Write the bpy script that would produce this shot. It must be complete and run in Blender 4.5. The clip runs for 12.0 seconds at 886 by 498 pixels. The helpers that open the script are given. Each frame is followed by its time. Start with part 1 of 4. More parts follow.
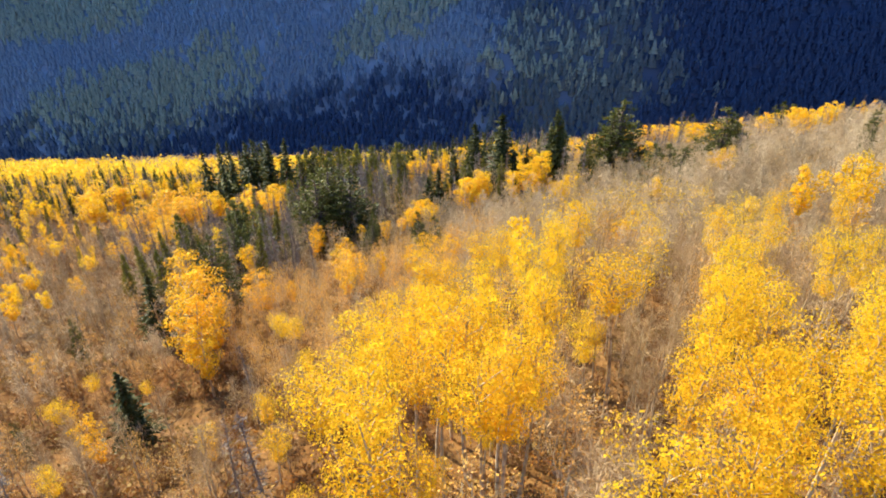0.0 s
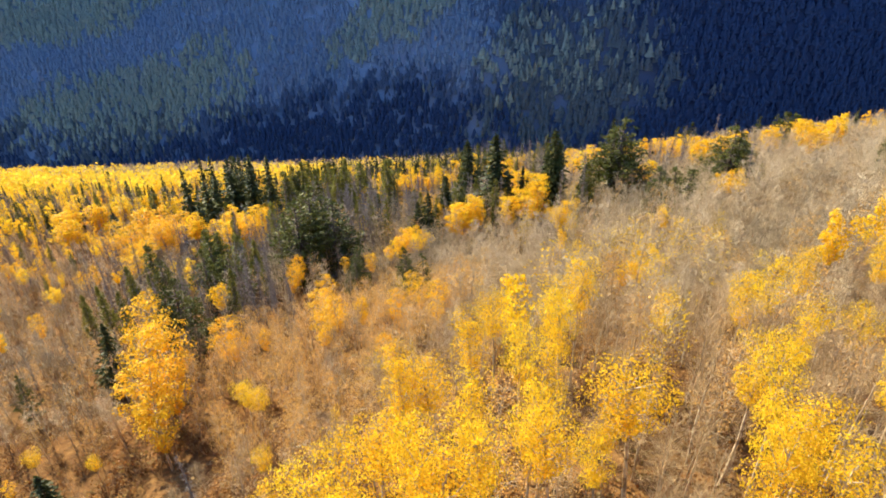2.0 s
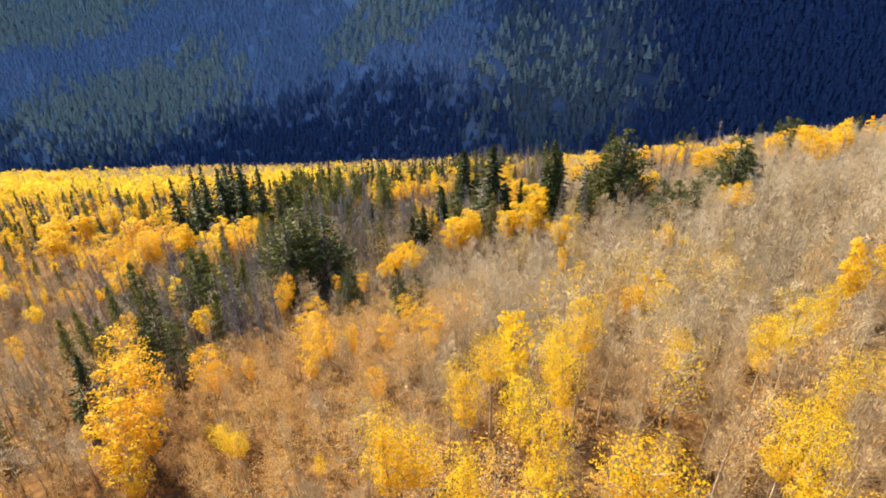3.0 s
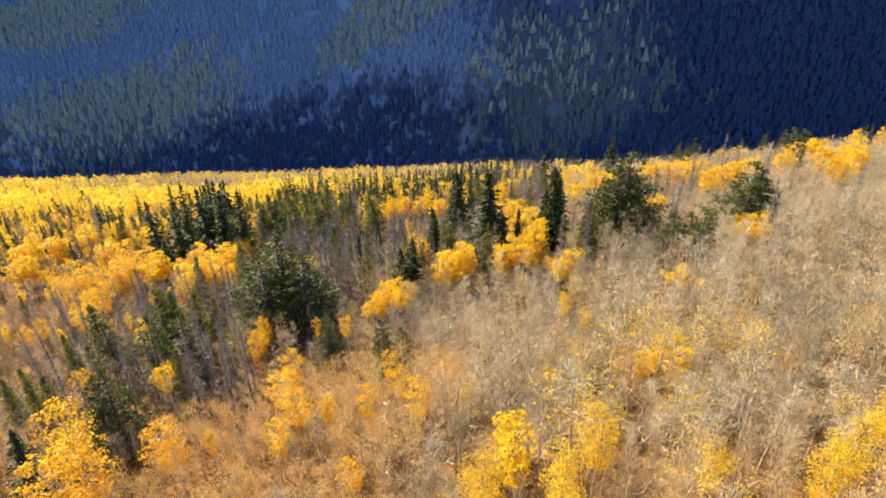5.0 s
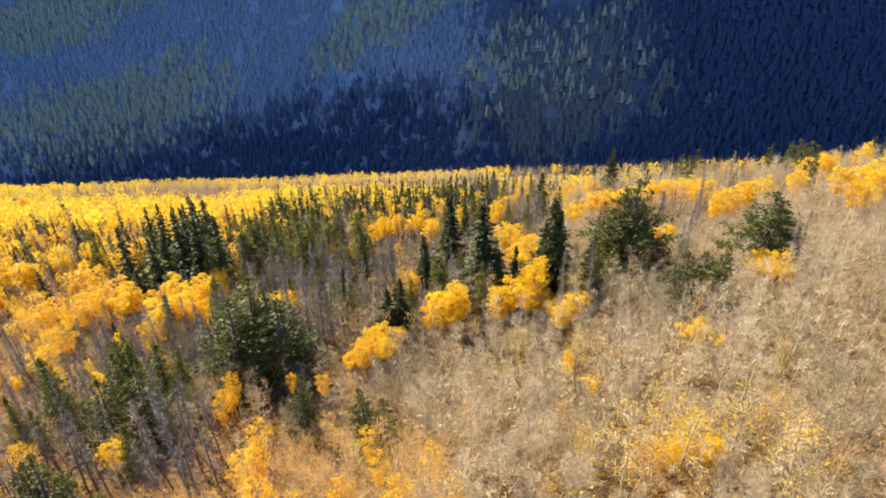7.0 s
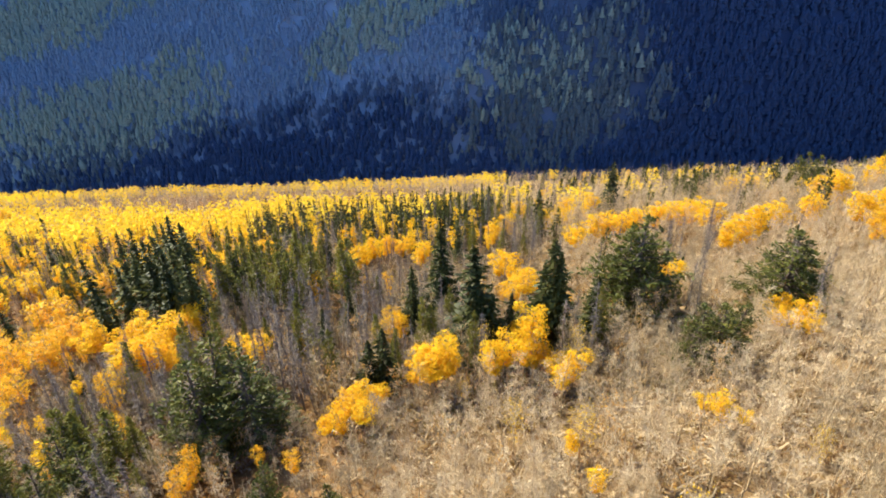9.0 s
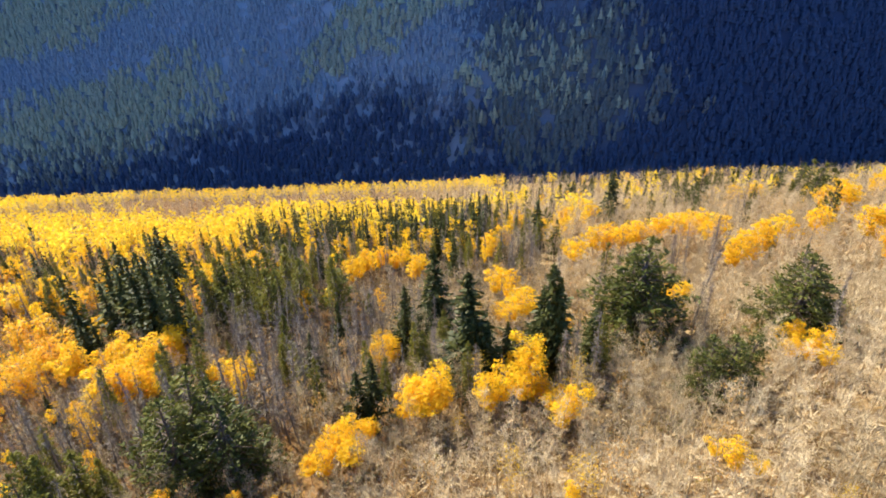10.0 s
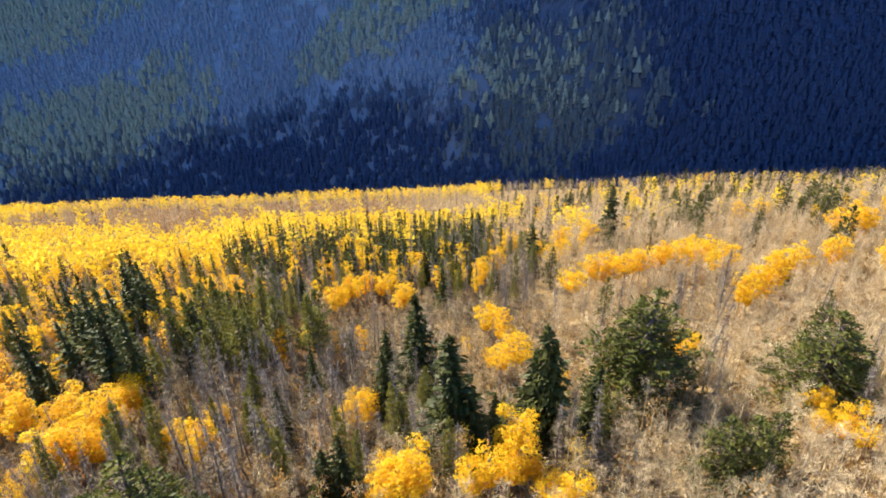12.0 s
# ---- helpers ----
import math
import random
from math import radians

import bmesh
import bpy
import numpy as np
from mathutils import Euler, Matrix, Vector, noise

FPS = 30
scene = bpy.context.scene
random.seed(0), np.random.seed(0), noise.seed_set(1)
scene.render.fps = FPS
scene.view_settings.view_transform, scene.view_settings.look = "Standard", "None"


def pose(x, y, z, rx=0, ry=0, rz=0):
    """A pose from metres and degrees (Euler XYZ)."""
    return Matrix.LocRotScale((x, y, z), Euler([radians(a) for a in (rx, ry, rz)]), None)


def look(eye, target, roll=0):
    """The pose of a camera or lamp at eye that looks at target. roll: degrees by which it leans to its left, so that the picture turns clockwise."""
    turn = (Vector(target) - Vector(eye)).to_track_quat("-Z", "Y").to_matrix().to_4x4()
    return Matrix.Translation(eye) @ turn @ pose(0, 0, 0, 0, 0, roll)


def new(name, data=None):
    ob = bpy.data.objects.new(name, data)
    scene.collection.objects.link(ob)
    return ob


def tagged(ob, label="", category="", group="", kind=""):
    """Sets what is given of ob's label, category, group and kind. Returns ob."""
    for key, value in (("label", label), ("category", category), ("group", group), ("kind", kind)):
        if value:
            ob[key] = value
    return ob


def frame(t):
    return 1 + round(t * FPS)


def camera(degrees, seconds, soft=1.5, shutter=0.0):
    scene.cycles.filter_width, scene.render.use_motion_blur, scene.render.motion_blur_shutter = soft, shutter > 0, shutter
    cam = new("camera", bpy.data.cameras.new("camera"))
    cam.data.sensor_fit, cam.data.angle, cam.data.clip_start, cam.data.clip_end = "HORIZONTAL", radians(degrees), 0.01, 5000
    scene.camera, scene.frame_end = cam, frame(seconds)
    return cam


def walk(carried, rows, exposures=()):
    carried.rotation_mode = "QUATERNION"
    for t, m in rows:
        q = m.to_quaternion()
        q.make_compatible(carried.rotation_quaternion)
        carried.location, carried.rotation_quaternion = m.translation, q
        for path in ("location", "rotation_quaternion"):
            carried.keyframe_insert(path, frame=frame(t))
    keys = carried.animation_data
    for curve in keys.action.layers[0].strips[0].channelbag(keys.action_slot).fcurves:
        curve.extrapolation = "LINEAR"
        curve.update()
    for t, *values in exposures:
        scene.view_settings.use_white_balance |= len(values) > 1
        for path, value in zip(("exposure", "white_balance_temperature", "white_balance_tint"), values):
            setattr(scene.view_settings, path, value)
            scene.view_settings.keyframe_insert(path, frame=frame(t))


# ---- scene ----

cam = camera(70.0, 12.0, soft=1.8)
# seconds, eye x, y, z, yaw, pitch, lean to the right
PATH = [
    (0, 0.0, 0.0, 0.0, 0.601, -30.995, 1.167),
    (1, 0.476, 3.829, 0.196, 0.4, -30.945, 1.219),
    (2, 0.911, 7.82, 0.382, 0.204, -30.905, 1.261),
    (3, 1.327, 11.964, 0.561, 0.012, -30.872, 1.295),
    (4, 1.744, 16.25, 0.733, -0.173, -30.846, 1.323),
    (5, 2.186, 20.668, 0.9, -0.352, -30.826, 1.346),
    (6, 2.671, 25.208, 1.064, -0.522, -30.812, 1.366),
    (7, 3.223, 29.858, 1.225, -0.683, -30.801, 1.385),
    (8, 3.861, 34.609, 1.386, -0.834, -30.794, 1.405),
    (9, 4.609, 39.451, 1.548, -0.974, -30.79, 1.427),
    (10, 5.486, 44.372, 1.711, -1.102, -30.786, 1.452),
    (11, 6.514, 49.363, 1.879, -1.216, -30.783, 1.483),
    (12, 7.715, 54.413, 2.051, -1.317, -30.78, 1.522),
]
walk(cam, [(t, pose(x, y, z, 0, 0, yaw) @ pose(0, 0, 0, 90 + pitch) @ pose(0, 0, 0, 0, 0, -lean))
           for t, x, y, z, yaw, pitch, lean in PATH], exposures=[(0, 1.33, 5900, 10), (12, 1.44, 5850, 10)])

# ---- light: a low sun ahead and to the left, clear sky ----
SUN_AHEAD, SUN_UP = radians(51), radians(37)
to_sun = Vector((-math.cos(SUN_UP) * math.cos(SUN_AHEAD), math.cos(SUN_UP) * math.sin(SUN_AHEAD), math.sin(SUN_UP)))
world = bpy.data.worlds.new("sky")
scene.world = world
world.use_nodes = True
wn = world.node_tree
sky = wn.nodes.new("ShaderNodeTexSky")
sky.sky_type, sky.sun_disc = "NISHITA", False
sky.sun_elevation, sky.sun_rotation = SUN_UP, math.atan2(to_sun.x, to_sun.y)
sky.altitude, sky.air_density, sky.dust_density = 2800, 1.0, 0.2
sky.ozone_density = 4.0
wn.links.new(sky.outputs[0], wn.nodes["Background"].inputs[0])
wn.nodes["Background"].inputs[1].default_value = 0.15
sun_data = bpy.data.lights.new("sun", "SUN")
sun_data.energy, sun_data.angle, sun_data.color = 4.9, radians(0.55), (1.0, 0.86, 0.60)
sun = new("sun", sun_data)
sun.matrix_world = look(to_sun * 50, (0, 0, 0))


# ---- materials ----
def material(name, rough=0.8, spec=0.2):
    m = bpy.data.materials.new(name)
    m.use_nodes = True
    bsdf = m.node_tree.nodes["Principled BSDF"]
    bsdf.inputs["Roughness"].default_value = rough
    bsdf.inputs["Specular IOR Level"].default_value = spec
    return m, m.node_tree, bsdf


def ramp(nt, source, stops):
    r = nt.nodes.new("ShaderNodeValToRGB")
    while len(r.color_ramp.elements) < len(stops):
        r.color_ramp.elements.new(0.5)
    for e, (at, col) in zip(r.color_ramp.elements, stops):
        e.position, e.color = at, (*col, 1)
    nt.links.new(source, r.inputs[0])
    return r.outputs[0]


def place_noise(nt, scale, detail=3.0):
    geo = nt.nodes.new("ShaderNodeNewGeometry")
    tex = nt.nodes.new("ShaderNodeTexNoise")
    tex.inputs["Scale"].default_value, tex.inputs["Detail"].default_value = scale, detail
    nt.links.new(geo.outputs["Position"], tex.inputs["Vector"])
    return tex.outputs["Fac"]


def mix(nt, a, b, fac, how="MIX"):
    n = nt.nodes.new("ShaderNodeMix")
    n.data_type, n.blend_type = "RGBA", how
    for sock, v in ((n.inputs["Factor"], fac), (n.inputs["A"], a), (n.inputs["B"], b)):
        if isinstance(v, (int, float)):
            sock.default_value = v
        elif isinstance(v, tuple):
            sock.default_value = (*v, 1)
        else:
            nt.links.new(v, sock)
    return n.outputs["Result"]


def leaf(name, stops, patch, clump=0.5, through_light=0.45, rough=0.55):
    """Foliage: a colour per leaf, a shift per clump and tree, and light that passes through."""
    m, nt, bsdf = material(name, rough, 0.15)
    geo = nt.nodes.new("ShaderNodeNewGeometry")
    info = nt.nodes.new("ShaderNodeObjectInfo")
    add = nt.nodes.new("ShaderNodeMath")
    add.operation = "MULTIPLY_ADD"
    nt.links.new(geo.outputs["Random Per Island"], add.inputs[0])
    add.inputs[1].default_value = 0.55
    half = nt.nodes.new("ShaderNodeMath")
    half.operation = "MULTIPLY"
    half.inputs[1].default_value = 0.45
    nt.links.new(info.outputs["Random"], half.inputs[0])
    nt.links.new(half.outputs[0], add.inputs[2])
    base = ramp(nt, add.outputs[0], stops)
    colour = mix(nt, base, patch, ramp(nt, place_noise(nt, clump), [(0.45, (0, 0, 0)), (0.7, (0.5, 0.5, 0.5))]))
    nt.links.new(colour, bsdf.inputs["Base Color"])
    glow = nt.nodes.new("ShaderNodeBsdfTranslucent")
    nt.links.new(colour, glow.inputs["Color"])
    both = nt.nodes.new("ShaderNodeMixShader")
    both.inputs[0].default_value = through_light
    nt.links.new(bsdf.outputs[0], both.inputs[1])
    nt.links.new(glow.outputs[0], both.inputs[2])
    nt.links.new(both.outputs[0], nt.nodes["Material Output"].inputs["Surface"])
    return m


def bark(name, pale, dark, scale, rough=0.85):
    m, nt, bsdf = material(name, rough)
    c = ramp(nt, place_noise(nt, scale, 4), [(0.36, dark), (0.55, pale)])
    info = nt.nodes.new("ShaderNodeObjectInfo")
    c = mix(nt, c, tuple(0.62 * v for v in pale), ramp(nt, info.outputs["Random"], [(0, (0, 0, 0)), (1, (0.7, 0.7, 0.7))]))
    nt.links.new(c, bsdf.inputs["Base Color"])
    return m


YELLOW_LEAF = leaf("yellow_aspen_leaf", [(0, (0.79, 0.465, 0.010)), (0.5, (0.89, 0.595, 0.014)), (1, (0.91, 0.69, 0.03))], (0.82, 0.48, 0.012), 0.22, 0.6)
GOLD_LEAF = leaf("golden_aspen_leaf", [(0, (0.80, 0.455, 0.010)), (0.5, (0.88, 0.58, 0.014)), (1, (0.90, 0.68, 0.03))], (0.82, 0.47, 0.012), 0.22, 0.62)
LEMON_LEAF = leaf("pale_yellow_aspen_leaf", [(0, (0.86, 0.60, 0.03)), (0.5, (0.92, 0.72, 0.05)), (1, (0.94, 0.78, 0.10))], (0.88, 0.60, 0.03), 0.06, 0.5)
ORANGE_LEAF = leaf("orange_aspen_leaf", [(0, (0.80, 0.41, 0.012)), (0.5, (0.88, 0.525, 0.014)), (1, (0.90, 0.62, 0.025))], (0.80, 0.38, 0.014), 0.3)
TAN_LEAF = leaf("dry_tan_leaf", [(0, (0.56, 0.32, 0.09)), (0.5, (0.72, 0.43, 0.12)), (1, (0.80, 0.48, 0.09))], (0.74, 0.36, 0.05), 0.2, 0.35)
SPRUCE_NEEDLE = leaf("spruce_needle", [(0, (0.022, 0.030, 0.009)), (0.6, (0.062, 0.071, 0.018)), (1, (0.165, 0.16, 0.038))], (0.12, 0.112, 0.024), 0.5, 0.22)
PINE_NEEDLE = leaf("pine_needle", [(0, (0.034, 0.044, 0.010)), (0.6, (0.10, 0.108, 0.021)), (1, (0.21, 0.20, 0.034))], (0.16, 0.145, 0.024), 0.4, 0.25)
OLIVE_PINE_NEEDLE = leaf("slender_pine_needle", [(0, (0.065, 0.066, 0.012)), (0.6, (0.20, 0.19, 0.03)), (1, (0.34, 0.30, 0.045))], (0.25, 0.21, 0.03), 0.4, 0.32)
# Blue haze over the mountain is painted into this raised needle colour.
HAZE_NEEDLE = leaf("haze_needle", [(0, (0.34, 0.41, 0.485)), (0.6, (0.385, 0.455, 0.52)), (1, (0.44, 0.50, 0.52))], (0.36, 0.43, 0.53), 0.012, 0.5, 0.8)
# A darker copy of the mountain needles, half shade painted into the colour.
HALF_SHADE_NEEDLE = leaf("half_shade_needle", [(0, (0.16, 0.205, 0.28)), (0.6, (0.185, 0.235, 0.31)), (1, (0.215, 0.265, 0.32))], (0.17, 0.22, 0.31), 0.012, 0.5, 0.8)
# Half-lit and sunlit copies: grazing sunlight painted into the needle colours.
HALF_LIT_NEEDLE = leaf("half_lit_needle", [(0, (0.17, 0.205, 0.225)), (0.6, (0.225, 0.255, 0.24)), (1, (0.30, 0.31, 0.25))], (0.19, 0.23, 0.26), 0.012, 0.5, 0.8)
SUNLIT_NEEDLE = leaf("sunlit_needle", [(0, (0.37, 0.41, 0.35)), (0.6, (0.51, 0.53, 0.38)), (1, (0.64, 0.63, 0.42))], (0.44, 0.49, 0.43), 0.012, 0.5, 0.8)
# Darkest copy: deep shade of valley foot and east side, painted in.
SHADE_NEEDLE = leaf("shade_needle", [(0, (0.062, 0.092, 0.165)), (0.6, (0.076, 0.11, 0.19)), (1, (0.094, 0.128, 0.20))], (0.068, 0.104, 0.19), 0.012, 0.4, 0.8)
SHRUB_LEAF = leaf("willow_leaf", [(0, (0.20, 0.11, 0.032)), (0.5, (0.33, 0.205, 0.062)), (1, (0.42, 0.29, 0.07))], (0.20, 0.175, 0.042), 0.12, 0.3)
RUST_LEAF = leaf("rust_brush_leaf", [(0, (0.17, 0.065, 0.012)), (0.5, (0.33, 0.145, 0.024)), (1, (0.47, 0.26, 0.04))], (0.22, 0.08, 0.016), 0.15, 0.3)
OLIVE_LEAF = leaf("olive_undergrowth_leaf", [(0, (0.10, 0.09, 0.03)), (0.5, (0.20, 0.165, 0.05)), (1, (0.32, 0.24, 0.06))], (0.26, 0.14, 0.035), 0.15, 0.25)
PALE_BARK = bark("pale_aspen_bark", (0.66, 0.51, 0.30), (0.26, 0.17, 0.08), 3.0)
DARK_BARK = bark("conifer_bark", (0.16, 0.12, 0.09), (0.05, 0.04, 0.03), 4.0)
GREY_WOOD = bark("weathered_dead_wood", (0.29, 0.24, 0.19), (0.13, 0.10, 0.075), 2.5)
WARM_TWIG = bark("tan_aspen_twig", (0.58, 0.41, 0.20), (0.38, 0.25, 0.115), 0.5)
BROWN_TWIG = bark("brown_willow_twig", (0.34, 0.20, 0.085), (0.18, 0.10, 0.04), 0.25)
GREY_TWIG = bark("grey_aspen_twig", (0.44, 0.345, 0.20), (0.28, 0.215, 0.12), 0.35)
PALE_TWIG = bark("bare_aspen_twig", (0.64, 0.505, 0.30), (0.48, 0.355, 0.19), 0.35)
GRASS = leaf("dry_grass", [(0, (0.40, 0.26, 0.10)), (0.5, (0.55, 0.38, 0.17)), (1, (0.62, 0.47, 0.22))], (0.42, 0.2, 0.06), 0.1, 0.25)

EARTH, nt, bsdf = material("leaf_litter_ground", 0.95, 0.1)
fine = ramp(nt, place_noise(nt, 1.6, 6), [(0.32, (0.045, 0.02, 0.006)), (0.5, (0.13, 0.056, 0.014)), (0.68, (0.23, 0.12, 0.032))])
broad = ramp(nt, place_noise(nt, 0.09, 4), [(0.38, (0.13, 0.055, 0.015)), (0.6, (0.27, 0.16, 0.06))])
litter = mix(nt, fine, broad, 0.35)
straw = ramp(nt, place_noise(nt, 0.9, 6), [(0.3, (0.12, 0.073, 0.028)), (0.5, (0.225, 0.148, 0.066)), (0.7, (0.34, 0.25, 0.135))])
geo = nt.nodes.new("ShaderNodeNewGeometry")
split = nt.nodes.new("ShaderNodeSeparateXYZ")
nt.links.new(geo.outputs["Position"], split.inputs[0])
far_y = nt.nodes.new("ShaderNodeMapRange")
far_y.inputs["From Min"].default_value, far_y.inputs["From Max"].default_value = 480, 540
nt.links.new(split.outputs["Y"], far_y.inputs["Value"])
# The mountain ground is lightened and blued: painted haze.
haze_shade_floor = ramp(nt, place_noise(nt, 0.011, 6), [(0.36, (0.19, 0.24, 0.305)), (0.6, (0.235, 0.285, 0.345))])
grassy = nt.nodes.new("ShaderNodeMapRange")
grassy.inputs["From Min"].default_value, grassy.inputs["From Max"].default_value = 45, 75
nt.links.new(split.outputs["Y"], grassy.inputs["Value"])
sunny = nt.nodes.new("ShaderNodeMapRange")
sunny.inputs["From Min"].default_value, sunny.inputs["From Max"].default_value = -18, 14
nt.links.new(split.outputs["X"], sunny.inputs["Value"])
open_grass = nt.nodes.new("ShaderNodeMath")
open_grass.operation = "MULTIPLY"
nt.links.new(grassy.outputs[0], open_grass.inputs[0])
nt.links.new(sunny.outputs[0], open_grass.inputs[1])
near_earth = mix(nt, litter, straw, open_grass.outputs[0])
# Painted shade: the mountain ground darkens towards the east.
east_shade = nt.nodes.new("ShaderNodeMapRange")
east_shade.inputs["From Min"].default_value, east_shade.inputs["From Max"].default_value = -20, 240
nt.links.new(split.outputs["X"], east_shade.inputs["Value"])
haze_shade_floor = mix(nt, haze_shade_floor, (0.036, 0.055, 0.105), east_shade.outputs[0])
nt.links.new(mix(nt, near_earth, haze_shade_floor, far_y.outputs[0]), bsdf.inputs["Base Color"])
bump = nt.nodes.new("ShaderNodeBump")
bump.inputs["Strength"].default_value, bump.inputs["Distance"].default_value = 0.6, 0.25
nt.links.new(place_noise(nt, 2.2, 6), bump.inputs["Height"])
nt.links.new(bump.outputs[0], bsdf.inputs["Normal"])

# ---- the lie of the land: a slope that falls away ahead, a hidden valley, a steep mountainside opposite, its unseen top made up as a sun block ----
SLOPE_Y = [-300, -60, -20, 0, 25, 47, 72, 95, 130, 150, 205, 255, 340, 470, 520, 600, 700, 6000]
SLOPE_Z = [55, -5, -16, -20, -28, -37.5, -45, -51.5, -65, -71.5, -94.5, -114, -149, -200, -229, -300, -340, -340]


def hill(x, y):
    z = sum(np.interp(y + d, SLOPE_Y, SLOPE_Z) for d in (-10, -5, 0, 5, 10)) / 5
    fade = np.clip((y - 10) / 50, 0.5, 1) * np.clip((290 - y) / 80, 0.15, 1)
    right = 11 * (1 - np.exp(-np.maximum(x, 0) / 45)) + 0.05 * np.clip(x - 40, 0, 150)
    left = np.clip(x, -150, 0) * np.interp(y, [90, 140, 200, 240], [0.16, 0.09, 0.05, 0.01])
    rough = 0.35 * np.sin(x / 5.1 + y / 8.3) + 0.3 * np.sin(y / 4.3 - x / 7.7) + 0.8 * np.sin(x / 21 + 1.3) * np.sin(y / 26)
    gully = -3.6 * np.exp(-((x + 25) / 15) ** 2 - ((y - 41) / 10) ** 2)
    return z + right * fade + left + rough + gully


def mountain(x, y):
    foot = np.interp(x, [-900, -400, -250, -140, 60, 280, 800], [800, 708, 684, 658, 572, 548, 535]) + 9 * np.sin(x / 71 + 0.8) + 5 * np.sin(x / 33 + y / 140)
    up = y - foot
    spur = 7 * np.sin(x / 58 + 0.5) * np.sin(y / 47 + x / 130) + 4 * np.sin(x / 23) * np.sin(y / 31)
    # Past 190 m the out-of-view slope is steepened to block the sun.
    rise = -215 + np.interp(x, [-240, -60, 60, 160], [0.72, 0.84, 0.97, 1.1]) * np.minimum(up, 190) + 2.6 * np.maximum(up - 190, 0) + spur * np.clip(up / 40, 0, 1)
    return np.minimum(rise, 300 + 12 * np.sin(x / 190))


def land(x, y):
    return np.maximum(hill(x, y), mountain(x, y))


def height(x, y):
    return float(land(np.array(float(x)), np.array(float(y))))


def steps(*spans):
    out = []
    for a, b, d in spans:
        out += list(np.arange(a, b, d))
    return np.array(out)


def build_ground():
    xs = steps((-4500, -900, 300), (-900, -240, 20), (-240, -90, 6), (-90, 90, 1.8), (90, 240, 6), (240, 900, 20), (900, 4501, 300))
    ys = steps((-1200, -60, 95), (-60, 0, 6), (0, 150, 1.8), (150, 300, 4), (300, 1100, 9), (1100, 4501, 170))
    gx, gy = np.meshgrid(xs, ys)
    co = np.stack([gx, gy, land(gx, gy)], -1).reshape(-1, 3)
    n, k = len(xs), np.arange(len(xs) * len(ys)).reshape(len(ys), len(xs))
    quads = np.stack([k[:-1, :-1], k[:-1, 1:], k[1:, 1:], k[1:, :-1]], -1).reshape(-1, 4)
    me = bpy.data.meshes.new("ground")
    me.from_pydata(co.tolist(), [], quads.tolist())
    me.shade_smooth()
    me.materials.append(EARTH)
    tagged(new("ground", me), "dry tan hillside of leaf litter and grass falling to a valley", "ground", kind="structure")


build_ground()


# ---- mesh soup: triangles and quads gathered as arrays ----
def quick_mesh(name, co, corners, sizes, mat):
    """A mesh from arrays: points, the corners of all faces in a row, and the number of corners of each face."""
    me = bpy.data.meshes.new(name)
    me.vertices.add(len(co))
    me.vertices.foreach_set("co", np.ascontiguousarray(co, dtype=np.float32).ravel())
    me.loops.add(len(corners))
    me.loops.foreach_set("vertex_index", np.ascontiguousarray(corners, dtype=np.int32))
    me.polygons.add(len(sizes))
    me.polygons.foreach_set("loop_start", np.ascontiguousarray(np.cumsum(sizes) - sizes, dtype=np.int32))
    me.update(calc_edges=True)
    me.materials.append(mat)
    return me


def scatter_mesh(name, placed, mat):
    """Many packed shapes in one mesh; placed: (packed shape, 3 x 3 turn, place)."""
    co, corners, sizes, base = [], [], [], 0
    for (c, f, n), turn, at in placed:
        co.append(c @ turn.T + at)
        corners.append(f + base)
        sizes.append(n)
        base += len(c)
    return quick_mesh(name, np.concatenate(co), np.concatenate(corners), np.concatenate(sizes), mat)


